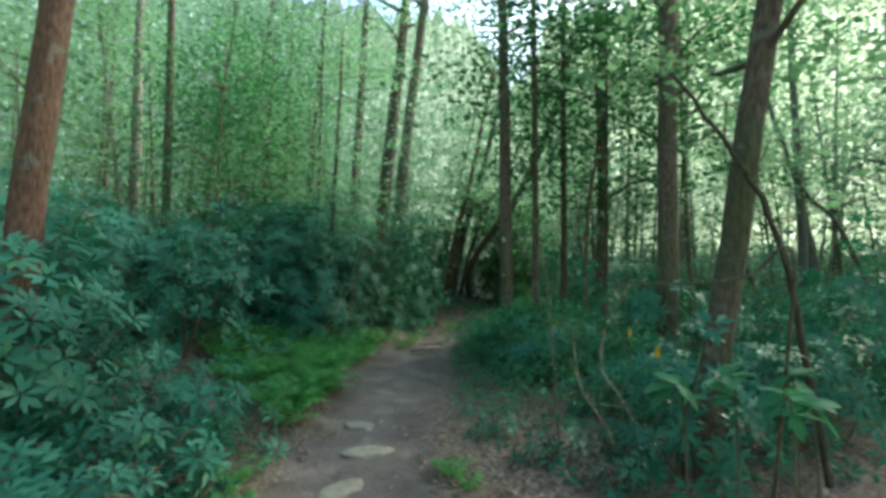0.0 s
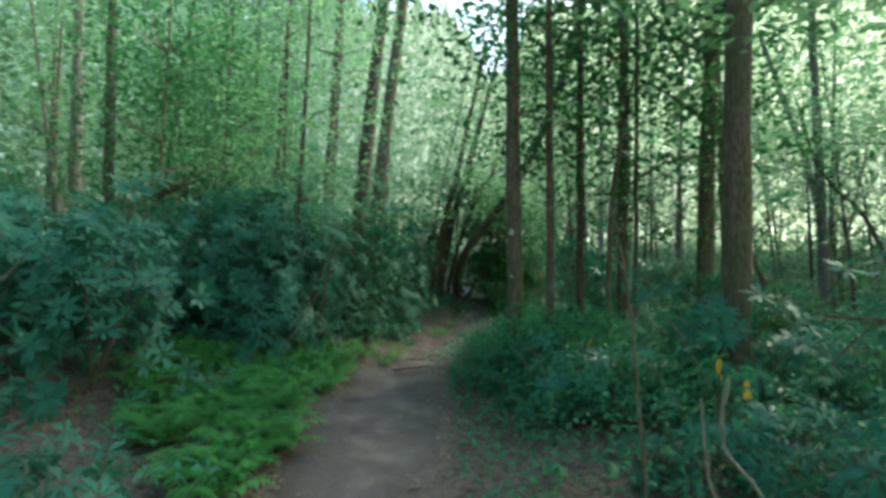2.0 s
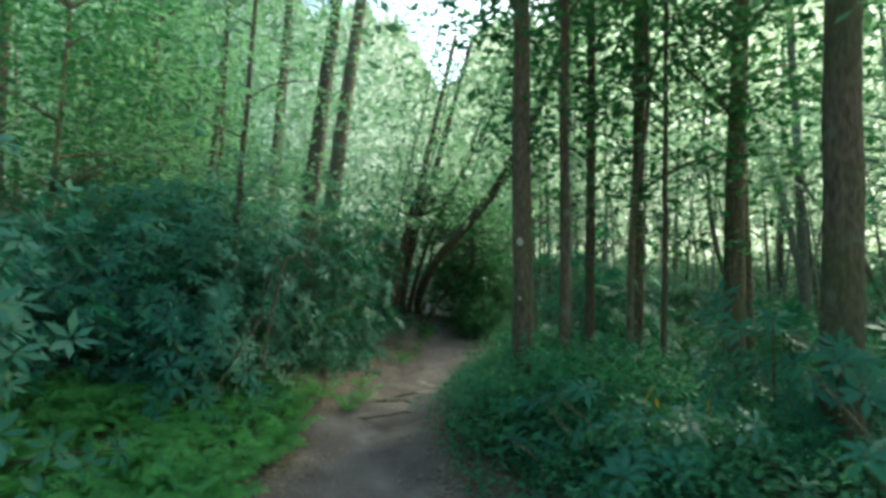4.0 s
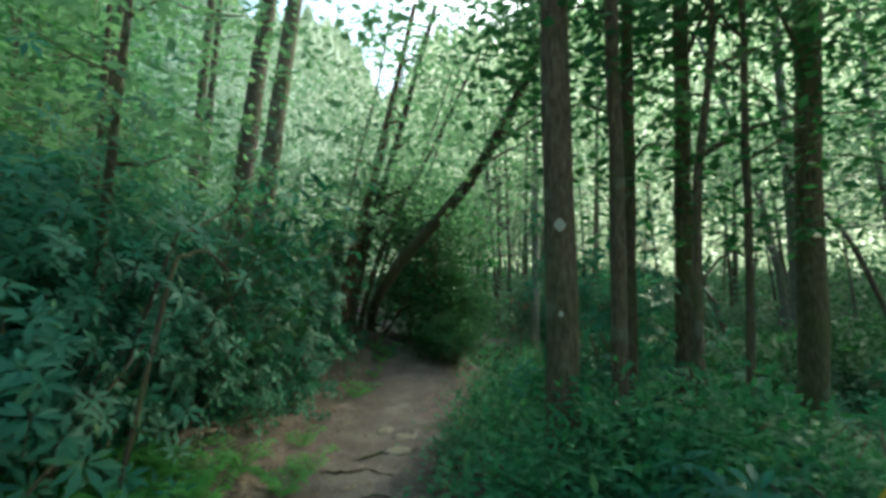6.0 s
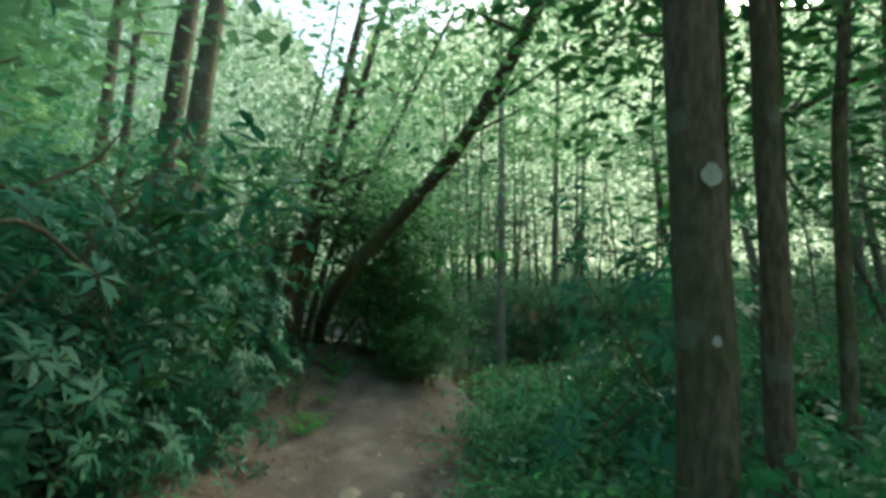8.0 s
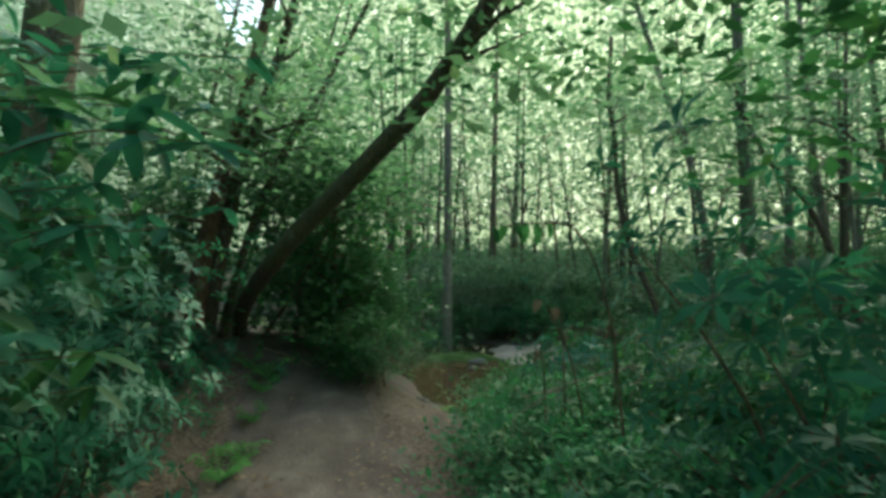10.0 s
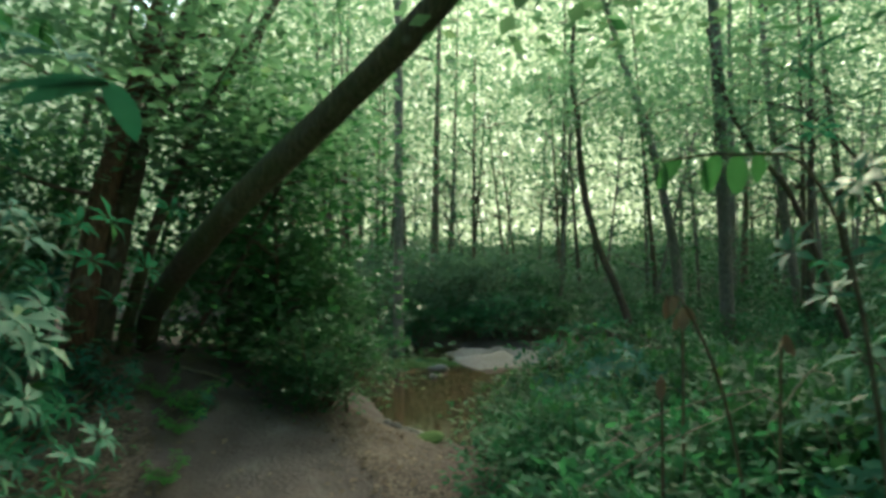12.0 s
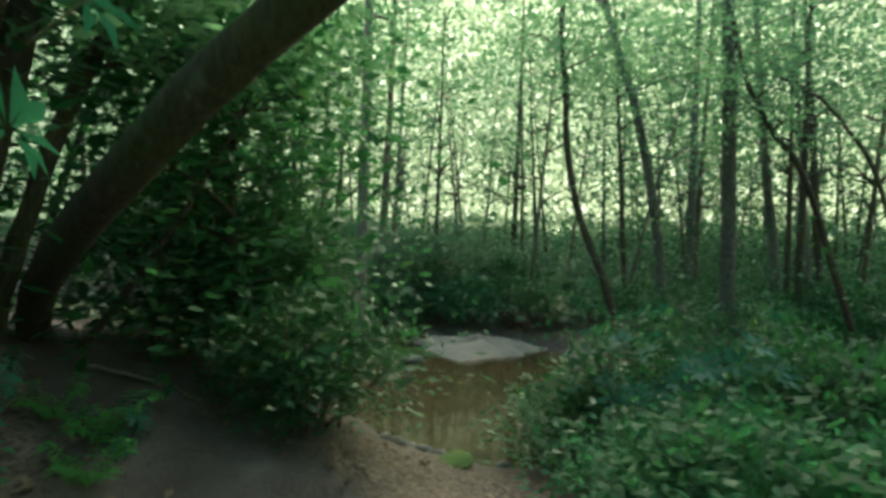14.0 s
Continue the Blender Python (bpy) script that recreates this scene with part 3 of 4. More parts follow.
make_tree("tree", upright(10.42, 14.95, -.12, .35, 12), .14, .07, BARK_GREY, "straight grey-brown tree beyond the shrubs", 21, 8, .72, 2.2, 45)

make_tree("tree", [(14.0, 14.8, lz(14, 14.8) - .2), (13.65, 15.2, 3.0), (13.5, 15.4, 5.2), (13.4, 15.6, 9)], .11, .05, BARK_GREY, "grey straight tree beyond the creek shrubs", 26, 8, .65, 2.2, 45)
make_tree("tree", [(15.9, 14.3, lz(15.9, 14.3) - .2), (15.65, 14.65, 4), (15.5, 14.8, 6.2), (15.2, 15.1, 10)], .1, .04, BARK_DARK, "slim dark tree beyond the creek shrubs", 27, 8, .65, 2.2, 45)
make_tree("leaning_sapling", [(11.5, 13.0, lz(11.5, 13) - .2), (10.7, 13.9, 2.25), (10.2, 14.4, 3.25), (9.92, 14.72, 4.1), (9.7, 15, 5.6)], .06, .03, BARK_DARK, "dark sapling leaning across the wood", 28, 6, .5, 1.6, 30)
make_tree("arched_sapling", [(13.5, 12.4, lz(13.5, 12.4) - .2), (12.95, 13.1, 2.4), (12.5, 13.6, 3.5), (11.85, 14.2, 4.25), (10.9, 15.1, 4.5), (10.1, 15.9, 4.35), (9.6, 16.4, 4.05)], .045, .014, BARK_DARK,
          "thin bent sapling arching over the shrubs", 29, 6, .5, 1.0, 20)

# leaning tree and its neighbours on the bank
make_tree("leaning_tree", [(0.92, 17.35, lz(0.92, 17.35) - .25), (0.80, 16.75, .75), (0.85, 14.72, 1.57), (1.32, 13.70, 2.34), (1.80, 12.91, 3.07), (2.23, 12.35, 3.99), (2.54, 11.89, 4.98), (2.85, 11.43, 6.37)], .115, .065,
          BARK_DARK, "dark stout tree trunk leaning steeply over the trail", 22, 8, .6, 1.6, 60, sides=14, flare=1.6)
make_tree("bank_tree", [(.1, 16.5, lz(.1, 16.5) - .2), (.2, 16.42, 1.1), (.46, 16.4, 2.6), (.76, 16.35, 3.7), (1.6, 16.2, 7.5)], .15, .05, BARK_RED, "reddish-brown leaning stem of a clump on the bank", 23, 8, .42, 1.5, 30)
make_tree("bank_tree", [(.3, 16.6, lz(.3, 16.6) - .2), (.38, 16.5, 1.1), (.68, 16.47, 2.63), (1.06, 16.41, 3.75), (2.1, 16.2, 7.5)], .14, .05, BARK_DARK, "dark leaning stem of a clump on the bank", 24, 8, .42, 1.5, 30)
make_tree("bank_tree", [(.55, 16.85, lz(.55, 16.85) - .2), (.7, 16.68, 1.2), (1.22, 16.58, 2.74), (1.87, 16.4, 4.0), (3.2, 16.2, 6.8)], .075, .03, BARK_DARK, "thin dark leaning stem of a clump on the bank", 25, 8, .42, 1.5, 30)
for i, (x, y, dx) in enumerate([(-.1, 18.2, 1.6), (.9, 19.0, 2.6), (.3, 19.6, 1.9), (1.5, 20.2, 2.4)]):
    make_tree("bank_tree", upright(x, y, dx, -.2, 8), .045, .02, BARK_DARK, "thin leaning sapling behind the bank clump", 30 + i, 6, .55, 1.3, 11, .1)
make_tree("sapling", upright(-3.1, 12.4, .3, -.2, 6.5), .05, .02, BARK_DARK, "young leafy tree among the rhododendrons", 41, 9, .3, 1.3, 36)
make_tree("sapling", upright(-2.3, 10.2, .3, .2, 6), .05, .02, BARK_DARK, "young leafy tree among the rhododendrons", 42, 9, .4, 1.3, 36)
make_tree("sapling", [(1.05, 17.0, lz(1.05, 17.0) - .1), (1.35, 16.8, .75), (1.75, 16.6, 1.5), (2.1, 16.4, 2.3), (2.4, 16.2, 3.2)], .035, .012, BARK_DARK, "thin dark leaning stem at the trail edge", 40, 5, .6, .8, 22, .08, 20)

# ---- woods all around ----
far_kinds = [make_far_tree(50 + i, h, lo, r, (BARK, BARK_GREY, BARK_DARK)[i % 3]) for i, (h, lo, r) in
             enumerate([(13, 2.2, 2.6), (16, 3.5, 3.0), (11, 1.5, 2.4), (18, 5, 3.2), (9, 1.0, 2.0), (15, 2.5, 2.8)])]
rnd = np.random.RandomState(77)
placed = []
TALL_PAIR = [(-.6, 5, 1), (-1.6, 16.5, 1), (-2.6, 22, 1)]
WALKED = [(0, -3, 1), (0, 0, 1), (-.6, 5.9, 1), (.16, 12.2, 1)]
while len(placed) < 130:
    a, r = rnd.uniform(-math.pi, math.pi), 11 + 50 * rnd.rand() ** 0.85
    if abs(a) > 1.7 and rnd.rand() < .6:
        continue
    if .3 < a < 1.75 and r > 42:
        continue
    x, y = .5 + math.sin(a) * r, 8 + math.cos(a) * r
    if to_line(x, y, WALKED)[0] < 9.5 or (x > 1 and math.hypot(x - .2, y - 11.5) < 19) or to_line(x, y, CREEK)[0] < 2.0 or to_line(x, y, TRAIL)[0] < 2.2 or to_line(x, y, TALL_PAIR)[0] < 2.8:
        continue
    if any((x - p) ** 2 + (y - q) ** 2 < 4 for p, q in placed):
        continue
    placed.append((x, y))
for i, (x, y) in enumerate(placed):
    src = far_kinds[i % 6]
    m = pose(x, y, lz(x, y), 0, 0, rnd.rand() * 360)
    if i < 6:
        src.matrix_world = m
    else:
        s = rnd.uniform(.85, 1.15)
        copy_thing(src, m).scale = (s, s, s)

# out-of-view trees added between the sun and the trail's flat side, for shade
for i, (x, y) in enumerate([(8.4, 4.6), (10.2, 6.6), (12.4, 8.4), (9.4, 2.6), (12.8, 5.4), (7.6, 6.9)]):
    copy_thing(far_kinds[(2, 4, 0)[i % 3]], pose(x, y, lz(x, y), 0, 0, 61 * i))

# small shade trees on the slope, their dark crowns low over the trail's edge
shade = [make_far_tree(70 + i, h, low, r, BARK, 150, 26, .15, LAUREL, "leafy understorey tree with dark green leaves") for i, (h, low, r) in enumerate([(7.5, 2.3, 2.2), (6.0, 1.9, 1.8), (3.3, .3, 1.2)])]
for i, (x, y) in enumerate([(-5.2, 14.6), (-5.4, 12.0), (2.25, 16.75), (-6.0, 18.4), (-6.4, 16.4), (1.75, 17.5), (-5.6, 22.0), (-3.2, 25.0), (2.6, 17.7)]):
    m = pose(x, y, lz(x, y), 0, 0, 77 * i)
    if i < 3:
        shade[i].matrix_world = m
    else:
        copy_thing(shade[i % 3], m)

# thin poles of the young wood beyond the creek
poles = [make_far_tree(80 + i, h, h * .55, 1.5, (BARK_GREY, BARK, BARK_DARK)[i], 36, 14, .17, None, "thin pole-like young tree beyond the creek") for i, h in enumerate((6.5, 8.0, 9.5))]
rp, n = np.random.RandomState(19), 0
while n < 84:
    a, r = rp.uniform(.3, 1.55), rp.uniform(11, 30) if n < 54 else rp.uniform(24, 46)
    x, y = .2 + math.sin(a) * r, 11.5 + math.cos(a) * r
    if to_line(x, y, CREEK)[0] < 2.2 or math.hypot(x - 7.6, y - 18.3) < 2.2:
        continue
    m = pose(x, y, lz(x, y), rp.uniform(-5, 5), rp.uniform(-5, 5), rp.rand() * 360)
    if n < 3:
        poles[n].matrix_world = m
    else:
        copy_thing(poles[n % 3], m)
    n += 1

# ---- shrubs ----
rhodo = [make_rhododendron(100 + i, h, r, n, s) for i, (h, r, n, s) in enumerate([
    (1.3, .8, 95, (.1, .16)), (1.7, 1.0, 130, (.11, .17)), (2.2, 1.2, 170, (.11, .18)), (.8, .6, 55, (.1, .15)), (.45, .35, 22, (.09, .14)),
    (3.0, 1.35, 230, (.12, .19)), (2.7, .85, 75, (.13, .2))])]
used = set()


def plant(kinds, k, x, y, s=1.0, sink=0.05):
    m = pose(x, y, lz(x, y) - sink, rnd.uniform(-6, 6), rnd.uniform(-6, 6), rnd.rand() * 360)
    if (id(kinds), k) not in used:
        used.add((id(kinds), k))
        kinds[k].matrix_world = m
        kinds[k].scale = (s, s, s)
        return kinds[k]
    ob = copy_thing(kinds[k], m)
    ob.scale = (s, s, s)
    return ob


def clear(x, y, gap, trail=1.15):
    """Whether a plant at (x, y) leaves the walker and the trail free."""
    d, w = to_line(x, y, TRAIL)
    return to_line(x, y, WALKED)[0] > gap and d > w * trail and to_line(x, y, CREEK)[0] > 1.3


def in_view_of_pool(x, y, margin=0.0):
    """Whether (x, y) lies in the open lane between the trail and the pool."""
    for ex, ey, lo, hi in ((.16, 12.2, 37.5, 54), (-.07, 10.9, 34, 48), (-.3, 9.6, 30.5, 41)):
        b, d = np.degrees(np.arctan2(np.asarray(x) - ex, np.asarray(y) - ey)), np.hypot(np.asarray(x) - ex, np.asarray(y) - ey)
        m = np.degrees(np.arctan2(margin, np.maximum(d, .3)))
        if np.any((b > lo - m) & (b < hi + m) & (d < 9)):
            return True
    return False


# slope beside the trail: tall, close shrubs
n = 0
while n < 100:
    x, y = rnd.uniform(-7.5, -.9), rnd.uniform(2.5, 25)
    k = 0 if x > -2.3 else int(rnd.choice([1, 2, 2]))
    edge = -1.75 - (0.9 if 4.5 < y < 9.0 else 0) + (0.45 if y > 10 else 0) + (.4 if y > 18 else 0)
    if x > edge or (5.0 < y < 8.8 and x > -1.9 - (y - 5.0) * .62) or not clear(x, y, 1.45 if k == 0 else 1.75, 1.45):
        continue
    if y < 6.5:
        k = 4 if x > -2.2 or (y < 4 and x > -3) else 3 if x > -4.2 else 0
    if 12 < y < 22 and x > -3 and k == 2:
        k = 1
    plant(rhodo, k, x, y, rnd.uniform(.85, 1.15))
    n += 1
for x, y, k, s in [(-1.25, 14.9, 1, .8), (-.85, 16.0, 1, .75), (-.55, 17.4, 1, .9), (-1.7, 13.5, 1, .9), (-2.1, 11.2, 5, .78), (-1.95, 12.4, 5, .8), (-1.7, 14.2, 1, .9), (-3.5, 11.2, 5, 1.1), (-4.0, 13.4, 5, .95), (-2.9, 12.8, 5, .8), (-2.9, 15.0, 5, .85), (-4.2, 17.4, 5, 1.1),
                   (.1, 16.1, 4, 1), (.4, 15.9, 4, .8), (-.3, 16.6, 4, 1.2), (1.0, 15.5, 4, .6), (-1.75, 3.0, 4, 1), (-2.3, 3.6, 4, 1.3), (-1.9, 4.3, 3, 1), (-2.6, 4.7, 3, .9), (-3.0, 3.2, 4, .9), (-3.15, 3.8, 1, 1.0), (-3.6, 4.1, 1, 1.05), (-1.95, 10.4, 5, .8), (-2.4, 11.6, 5, 1), (-1.9, 12.7, 1, 1), (-2.6, 13.6, 2, 1), (-2.2, 15.6, 1, 1), (-1.3, 16.6, 1, .8), (-3.6, 12.4, 5, 1.15), (-3.4, 15, 5, 1.2),
                   (-3.3, 9.6, 5, .85), (-1.3, 18.6, 1, 1), (-3.4, 17.6, 5, .9), (-1.5, 11.9, 3, .8), (-1.1, 13.3, 3, 1), (-.75, 14.6, 3, .9), (-.75, 12.6, 4, 1.1), (-.6, 13.8, 4, 1.1),
                   (-.35, 15.3, 4, 1.2), (.05, 15.6, 4, 1), (2.6, 10.0, 6, 1.05), (2.75, 10.5, 3, .9),
                   (.78, 3.9, 4, .9), (1.5, 4.15, 4, 1), (1.15, 3.5, 4, .8), (-.9, 13.0, 5, .72), (-.6, 14.2, 6, .85), (1.72, 3.6, 0, .9), (4.4, 13.7, 1, .9), (3.05, 10.5, 5, .75), (1.85, 4.95, 0, .85), (2.4, 4.3, 0, .9), (3.05, 4.3, 0, .9), (-1.75, 12.3, 5, .85), (-1.65, 13.4, 5, .8), (-2.6, 9.9, 5, .9), (-2.35, 10.9, 5, .9), (-3.0, 10.8, 5, 1.05), (1.45, 5.3, 4, 1.0), (2.1, 5.2, 4, 1.1), (.4, 4.4, 4, .7), (-1.75, 3.3, 4, 1.2), (-2.1, 2.9, 4, 1), (-1.6, 3.6, 4, .9), (-2.5, 3.2, 4, 1.1), (-2.9, 4.0, 4, 1.2), (-2.0, 4.0, 4, 1.1)]:
    plant(rhodo, k, x, y, s)
# flat side of the trail
n = 0
while n < 54:
    x, y = rnd.uniform(.5, 7), rnd.uniform(3.6, 11.5)
    if not clear(x, y, 1.0, 1.5) or y < (5.8 if x < 3 else 4.9):
        continue
    k = 4 if x < .9 else 3 if x < 1.5 or y > 7.5 else int(rnd.choice([0, 1, 3]))
    if y > 8 and x < 5:
        k = int(rnd.choice([3, 4]))
    plant(rhodo, k, x, y, rnd.uniform(.85, 1.15))
    n += 1
n = 0
while n < 10:
    x, y = rnd.uniform(.75, 4.8), rnd.uniform(7.3, 11.0)
    if not clear(x, y, 1.05, 1.5):
        continue
    plant(rhodo, 4 if x < 1.3 else 3, x, y, rnd.uniform(.9, 1.25))
    n += 1
# low shrubs between the trail and the pool, and beyond the creek
bushes = [make_bush(200, .8, .6, 1400, .066), make_bush(201, 1.2, .8, 1600, .092), make_bush(202, 3.0, 1.15, 7500, .1, None, "tall dense dark bush between trail and creek"),
          make_bush(203, .65, .55, 1600, .06, HERB, "low leafy green plants", "low_plant", .6)]
plant(bushes, 2, 2.75, 17.2, .8, .2)
plant(bushes, 2, 2.1, 18.2, .75, .2)
plant(bushes, 2, 3.2, 18.2, .75, .2)
plant(bushes, 2, -.9, 15.2, .85, .15)
plant(bushes, 2, -.5, 17.7, .9, .15)
plant(bushes, 1, 2.3, 15.75, .8)
plant(bushes, 1, 2.0, 15.2, .5)
for x, y, k in [(2.15, 15.4, .6), (2.05, 15.85, .7)]:
    plant(bushes, 3, x, y, k)
n = 0
while n < 88:
    x, y = rnd.uniform(1.3, 8.5), rnd.uniform(10.5, 15.5)
    if not clear(x, y, 1.5, 1.2) or in_view_of_pool(x, y, .2):
        continue
    plant(bushes, int(rnd.choice([0, 3, 3, 1] if x > 4 else [0, 3, 3])), x, y, rnd.uniform(.9, 1.3))
    n += 1
n = 0
while n < 42:
    x, y = rnd.uniform(2.5, 18), rnd.uniform(15, 30)
    if not clear(x, y, 3, 2) or math.hypot(x - 7.6, y - 18.3) < 1.5 or math.hypot(x - 5, y - 17) < 1.8 or in_view_of_pool(x, y, .5):
        continue
    plant(bushes, int(rnd.choice([0, 1])), x, y, rnd.uniform(.9, 1.3))
    n += 1
n = 0
while n < 30:
    x, y = rnd.uniform(8.5, 17), rnd.uniform(8.5, 15.5)
    if not clear(x, y, 3, 2) or in_view_of_pool(x, y, .5):
        continue
    plant(bushes, int(rnd.choice([0, 1, 3])), x, y, rnd.uniform(1.0, 1.5))
    n += 1
# shrubs on the far bank of the creek
for i, (x, y) in enumerate([(6.3, 20.9), (7.2, 20.5), (8.2, 20.2), (9.0, 19.8), (9.6, 19.1), (10.3, 18.7), (10.9, 17.8), (11.5, 17.0), (7.6, 21.6), (9.0, 21.2), (10.4, 20.2), (11.6, 19.0), (12.6, 17.8), (6.4, 22.2)]):
    plant(bushes, 1 if i % 3 else 3, x, y, (1.25, 1.05, .85)[i % 3] * (1.35 if i in (3, 9, 10) else 1))
pale = [make_bush(205, 2.0, 1.2, 2600, .1, PALE, "hazy pale green shrub on the far bank of the creek")]
for x, y, k in [(7.4, 22.0, 1.1), (8.6, 21.4, 1.25), (9.8, 20.8, 1.2), (10.9, 19.9, 1.0), (8.0, 23.2, 1.4), (10.4, 22.4, 1.3), (12.2, 18.6, .8)]:
    plant(pale, 0, x, y, k)
# herbs close to the trail on its flat side
n = 0
while n < 44:
    x, y = rnd.uniform(.25, 4.6), rnd.uniform(6.3, 11.2)
    if not clear(x, y, .95, 1.4) or (x > 2 and n % 3 == 0) or in_view_of_pool(x, y, .3):
        continue
    plant(bushes, 3, x, y, rnd.uniform(.7, 1.0) if x > 1 else rnd.uniform(.5, .7))
    n += 1
for x, y, k, s in [(2.90, 11.74, 3, 1.25), (3.13, 11.57, 1, 1.05), (3.25, 11.34, 1, 1.05), (3.28, 11.19, 1, 1.05), (2.66, 11.29, 3, 1.25)]:
    plant(bushes, k, x, y, s)
for x, y, k in [(.9, 7.75, .95), (.8, 8.2, 1.1), (1.15, 8.1, 1.3), (1.5, 8.2, 1.4), (1.35, 7.75, 1.1), (1.75, 7.9, 1.3), (2.1, 8.4, 1.4), (1.5, 7.3, 1.05)]:
    plant(bushes, 3, x, y, k)
# ferns in the light beside the trail
ferns = [make_fern(300 + i) for i in range(3)]
n = 0
while n < 150:
    x, y = rnd.uniform(-3.9, -1.05), rnd.uniform(4.7, 10.0)
    if to_line(x, y, TRAIL)[0] < .68 or x < -1.55 - (y - 4.7) * .62:
        continue
    plant(ferns, n % 3, x, y, rnd.uniform(.8, 1.25), .02)
    n += 1

for x, y, sc in [(.05, 3.7, .6), (.16, 3.5, .5), (-1.42, 3.6, .7), (-1.3, 3.3, .5), (-.55, 9.9, .8), (-.75, 9.5, .9), (-.6, 10.6, .7), (.95, 15.5, .9), (.8, 15.2, .8), (.6, 14.6, .7), (.35, 13.9, .8), (.15, 13.5, .9), (.75, 15.8, .8)]:
    plant(ferns, 0, x, y, sc, .02)

# ---- low plants and litter ----
rs = np.random.RandomState(9)


def region(n, x0, x1, y0, y1, keep):
    x, y = rs.uniform(x0, x1, n), rs.uniform(y0, y1, n)
    ok = keep(x, y)
    return x[ok], y[ok]


def off_trail(k):
    def test(x, y):
        lane = np.array([in_view_of_pool(a, b) for a, b in zip(x, y)])
        d, w = to_line(x, y, TRAIL)
        return (d > w * k) & (to_line(x, y, CREEK)[0] > 1.15) & ~lane
    return test


x, y = region(30000, .1, 9, 4.6, 16, off_trail(1.1))
h = rs.rand(len(x)) ** .7 * np.clip((x - .0) * .5, .12, .5)
scatter_leaves(rs, x, y, h, .075, HERB, "ground_cover", "low leafy green ground cover", "plants")
x, y = region(9000, -7, 0, 2, 20, off_trail(1.35))
scatter_leaves(rs, x, y, rs.rand(len(x)) * .3, .08, HERB, "ground_cover", "low leafy green ground cover on the slope", "plants")
x, y = region(24000, -5, 6, 0, 18, lambda x, y: ((to_line(x, y, TRAIL)[0] > .4 + .15 * np.sin(y * 2.3)) | (rs.rand(len(x)) < .14)) & (to_line(x, y, CREEK)[0] > 2.5))
scatter_leaves(rs, x, y, .012, .065, DEAD, "leaf_litter", "fallen brown leaves on the forest floor", "leaves", .2, .6)

# ---- undergrowth and leaves of the far woods ----


def far_leaves(name, label, seed, clumps, per, r0, r1, z0, z1, size, mat, spread, side=None, low=1.0):
    rs = np.random.RandomState(seed)
    a = rs.uniform(-math.pi, math.pi, clumps)
    a = np.where(np.abs(a) > 1.75, a * .55, a)
    if side:
        a = rs.uniform(*side, clumps)
    r = r0 + (r1 - r0) * rs.rand(clumps) ** .8
    x, y = .3 + np.sin(a) * r, 7 + np.cos(a) * r
    h = z0 + (z1 - z0) * rs.rand(clumps) ** low * (.55 + .45 * np.sin(a * 31) * np.sin(r * .9) if low > 1 else 1)
    open_sky = (np.abs(a - .13) < .075) & (h / r > .24) & (rs.rand(clumps) < .75)
    open_sky |= (a > .3) & (a < 1.8) & (h > 2.5) & (rs.rand(clumps) < np.where(r > 40, .66, .5) + .06 * (h < 7))
    ok = (to_line(x, y, CREEK)[0] > 1.6) & ((to_line(x, y, TALL_PAIR)[0] > 1.9) | (h < .8)) & (to_line(x, y, WALKED)[0] > r0 * .75) & ~open_sky
    x, y, h = x[ok], y[ok], h[ok]
    c = np.stack([x, y, land(x, y) + h], 1)
    n = len(c)
    pos = c[:, None] + rs.randn(n, per, 3) * spread
    way = rs.randn(n, per, 3) * [1, 1, .35]
    up = np.array([0, 0, 1.0]) + rs.randn(n, per, 3) * .5
    L = (rs.uniform(size * .6, size * 1.2, (n, per)) * np.clip(r[ok] / 28, .55, 1.5)[:, None]).ravel()
    ob = new(name, tri_mesh(name, *simple_leaves(pos.reshape(-1, 3), way.reshape(-1, 3), up.reshape(-1, 3), L, L * .55), mat))
    tagged(ob, label, "foliage", kind="stuff")


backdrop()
far_leaves("undergrowth", "dense green undergrowth of the far woods", 41, 2300, 26, 9, 60, 0, 4.0, .3, LAUREL, [.7, .7, .3], None, 2.0)
far_leaves("woodland_foliage", "layered light green leaves of the far woods", 42, 5600, 26, 19, 62, 1.2, 19, .27, CANOPY, [1.0, 1.0, .17])
far_leaves("woodland_foliage", "dense light green leaves closing the far woods", 43, 3200, 22, 40, 75, 0.5, 26, .38, CANOPY, [1.5, 1.5, .3])

far_leaves("undergrowth", "pale green undergrowth beyond the creek", 45, 1500, 22, 11, 40, 0, 3.6, .26, PALE, [.6, .6, .3], (.35, 1.7), 2.2)

far_leaves("undergrowth", "light green thickets far beyond the creek", 46, 700, 20, 26, 78, 0, 4, .36, CANOPY, [1.0, 1.0, .4], (.2, 1.7), 1.5)

# ---- creek edge ----


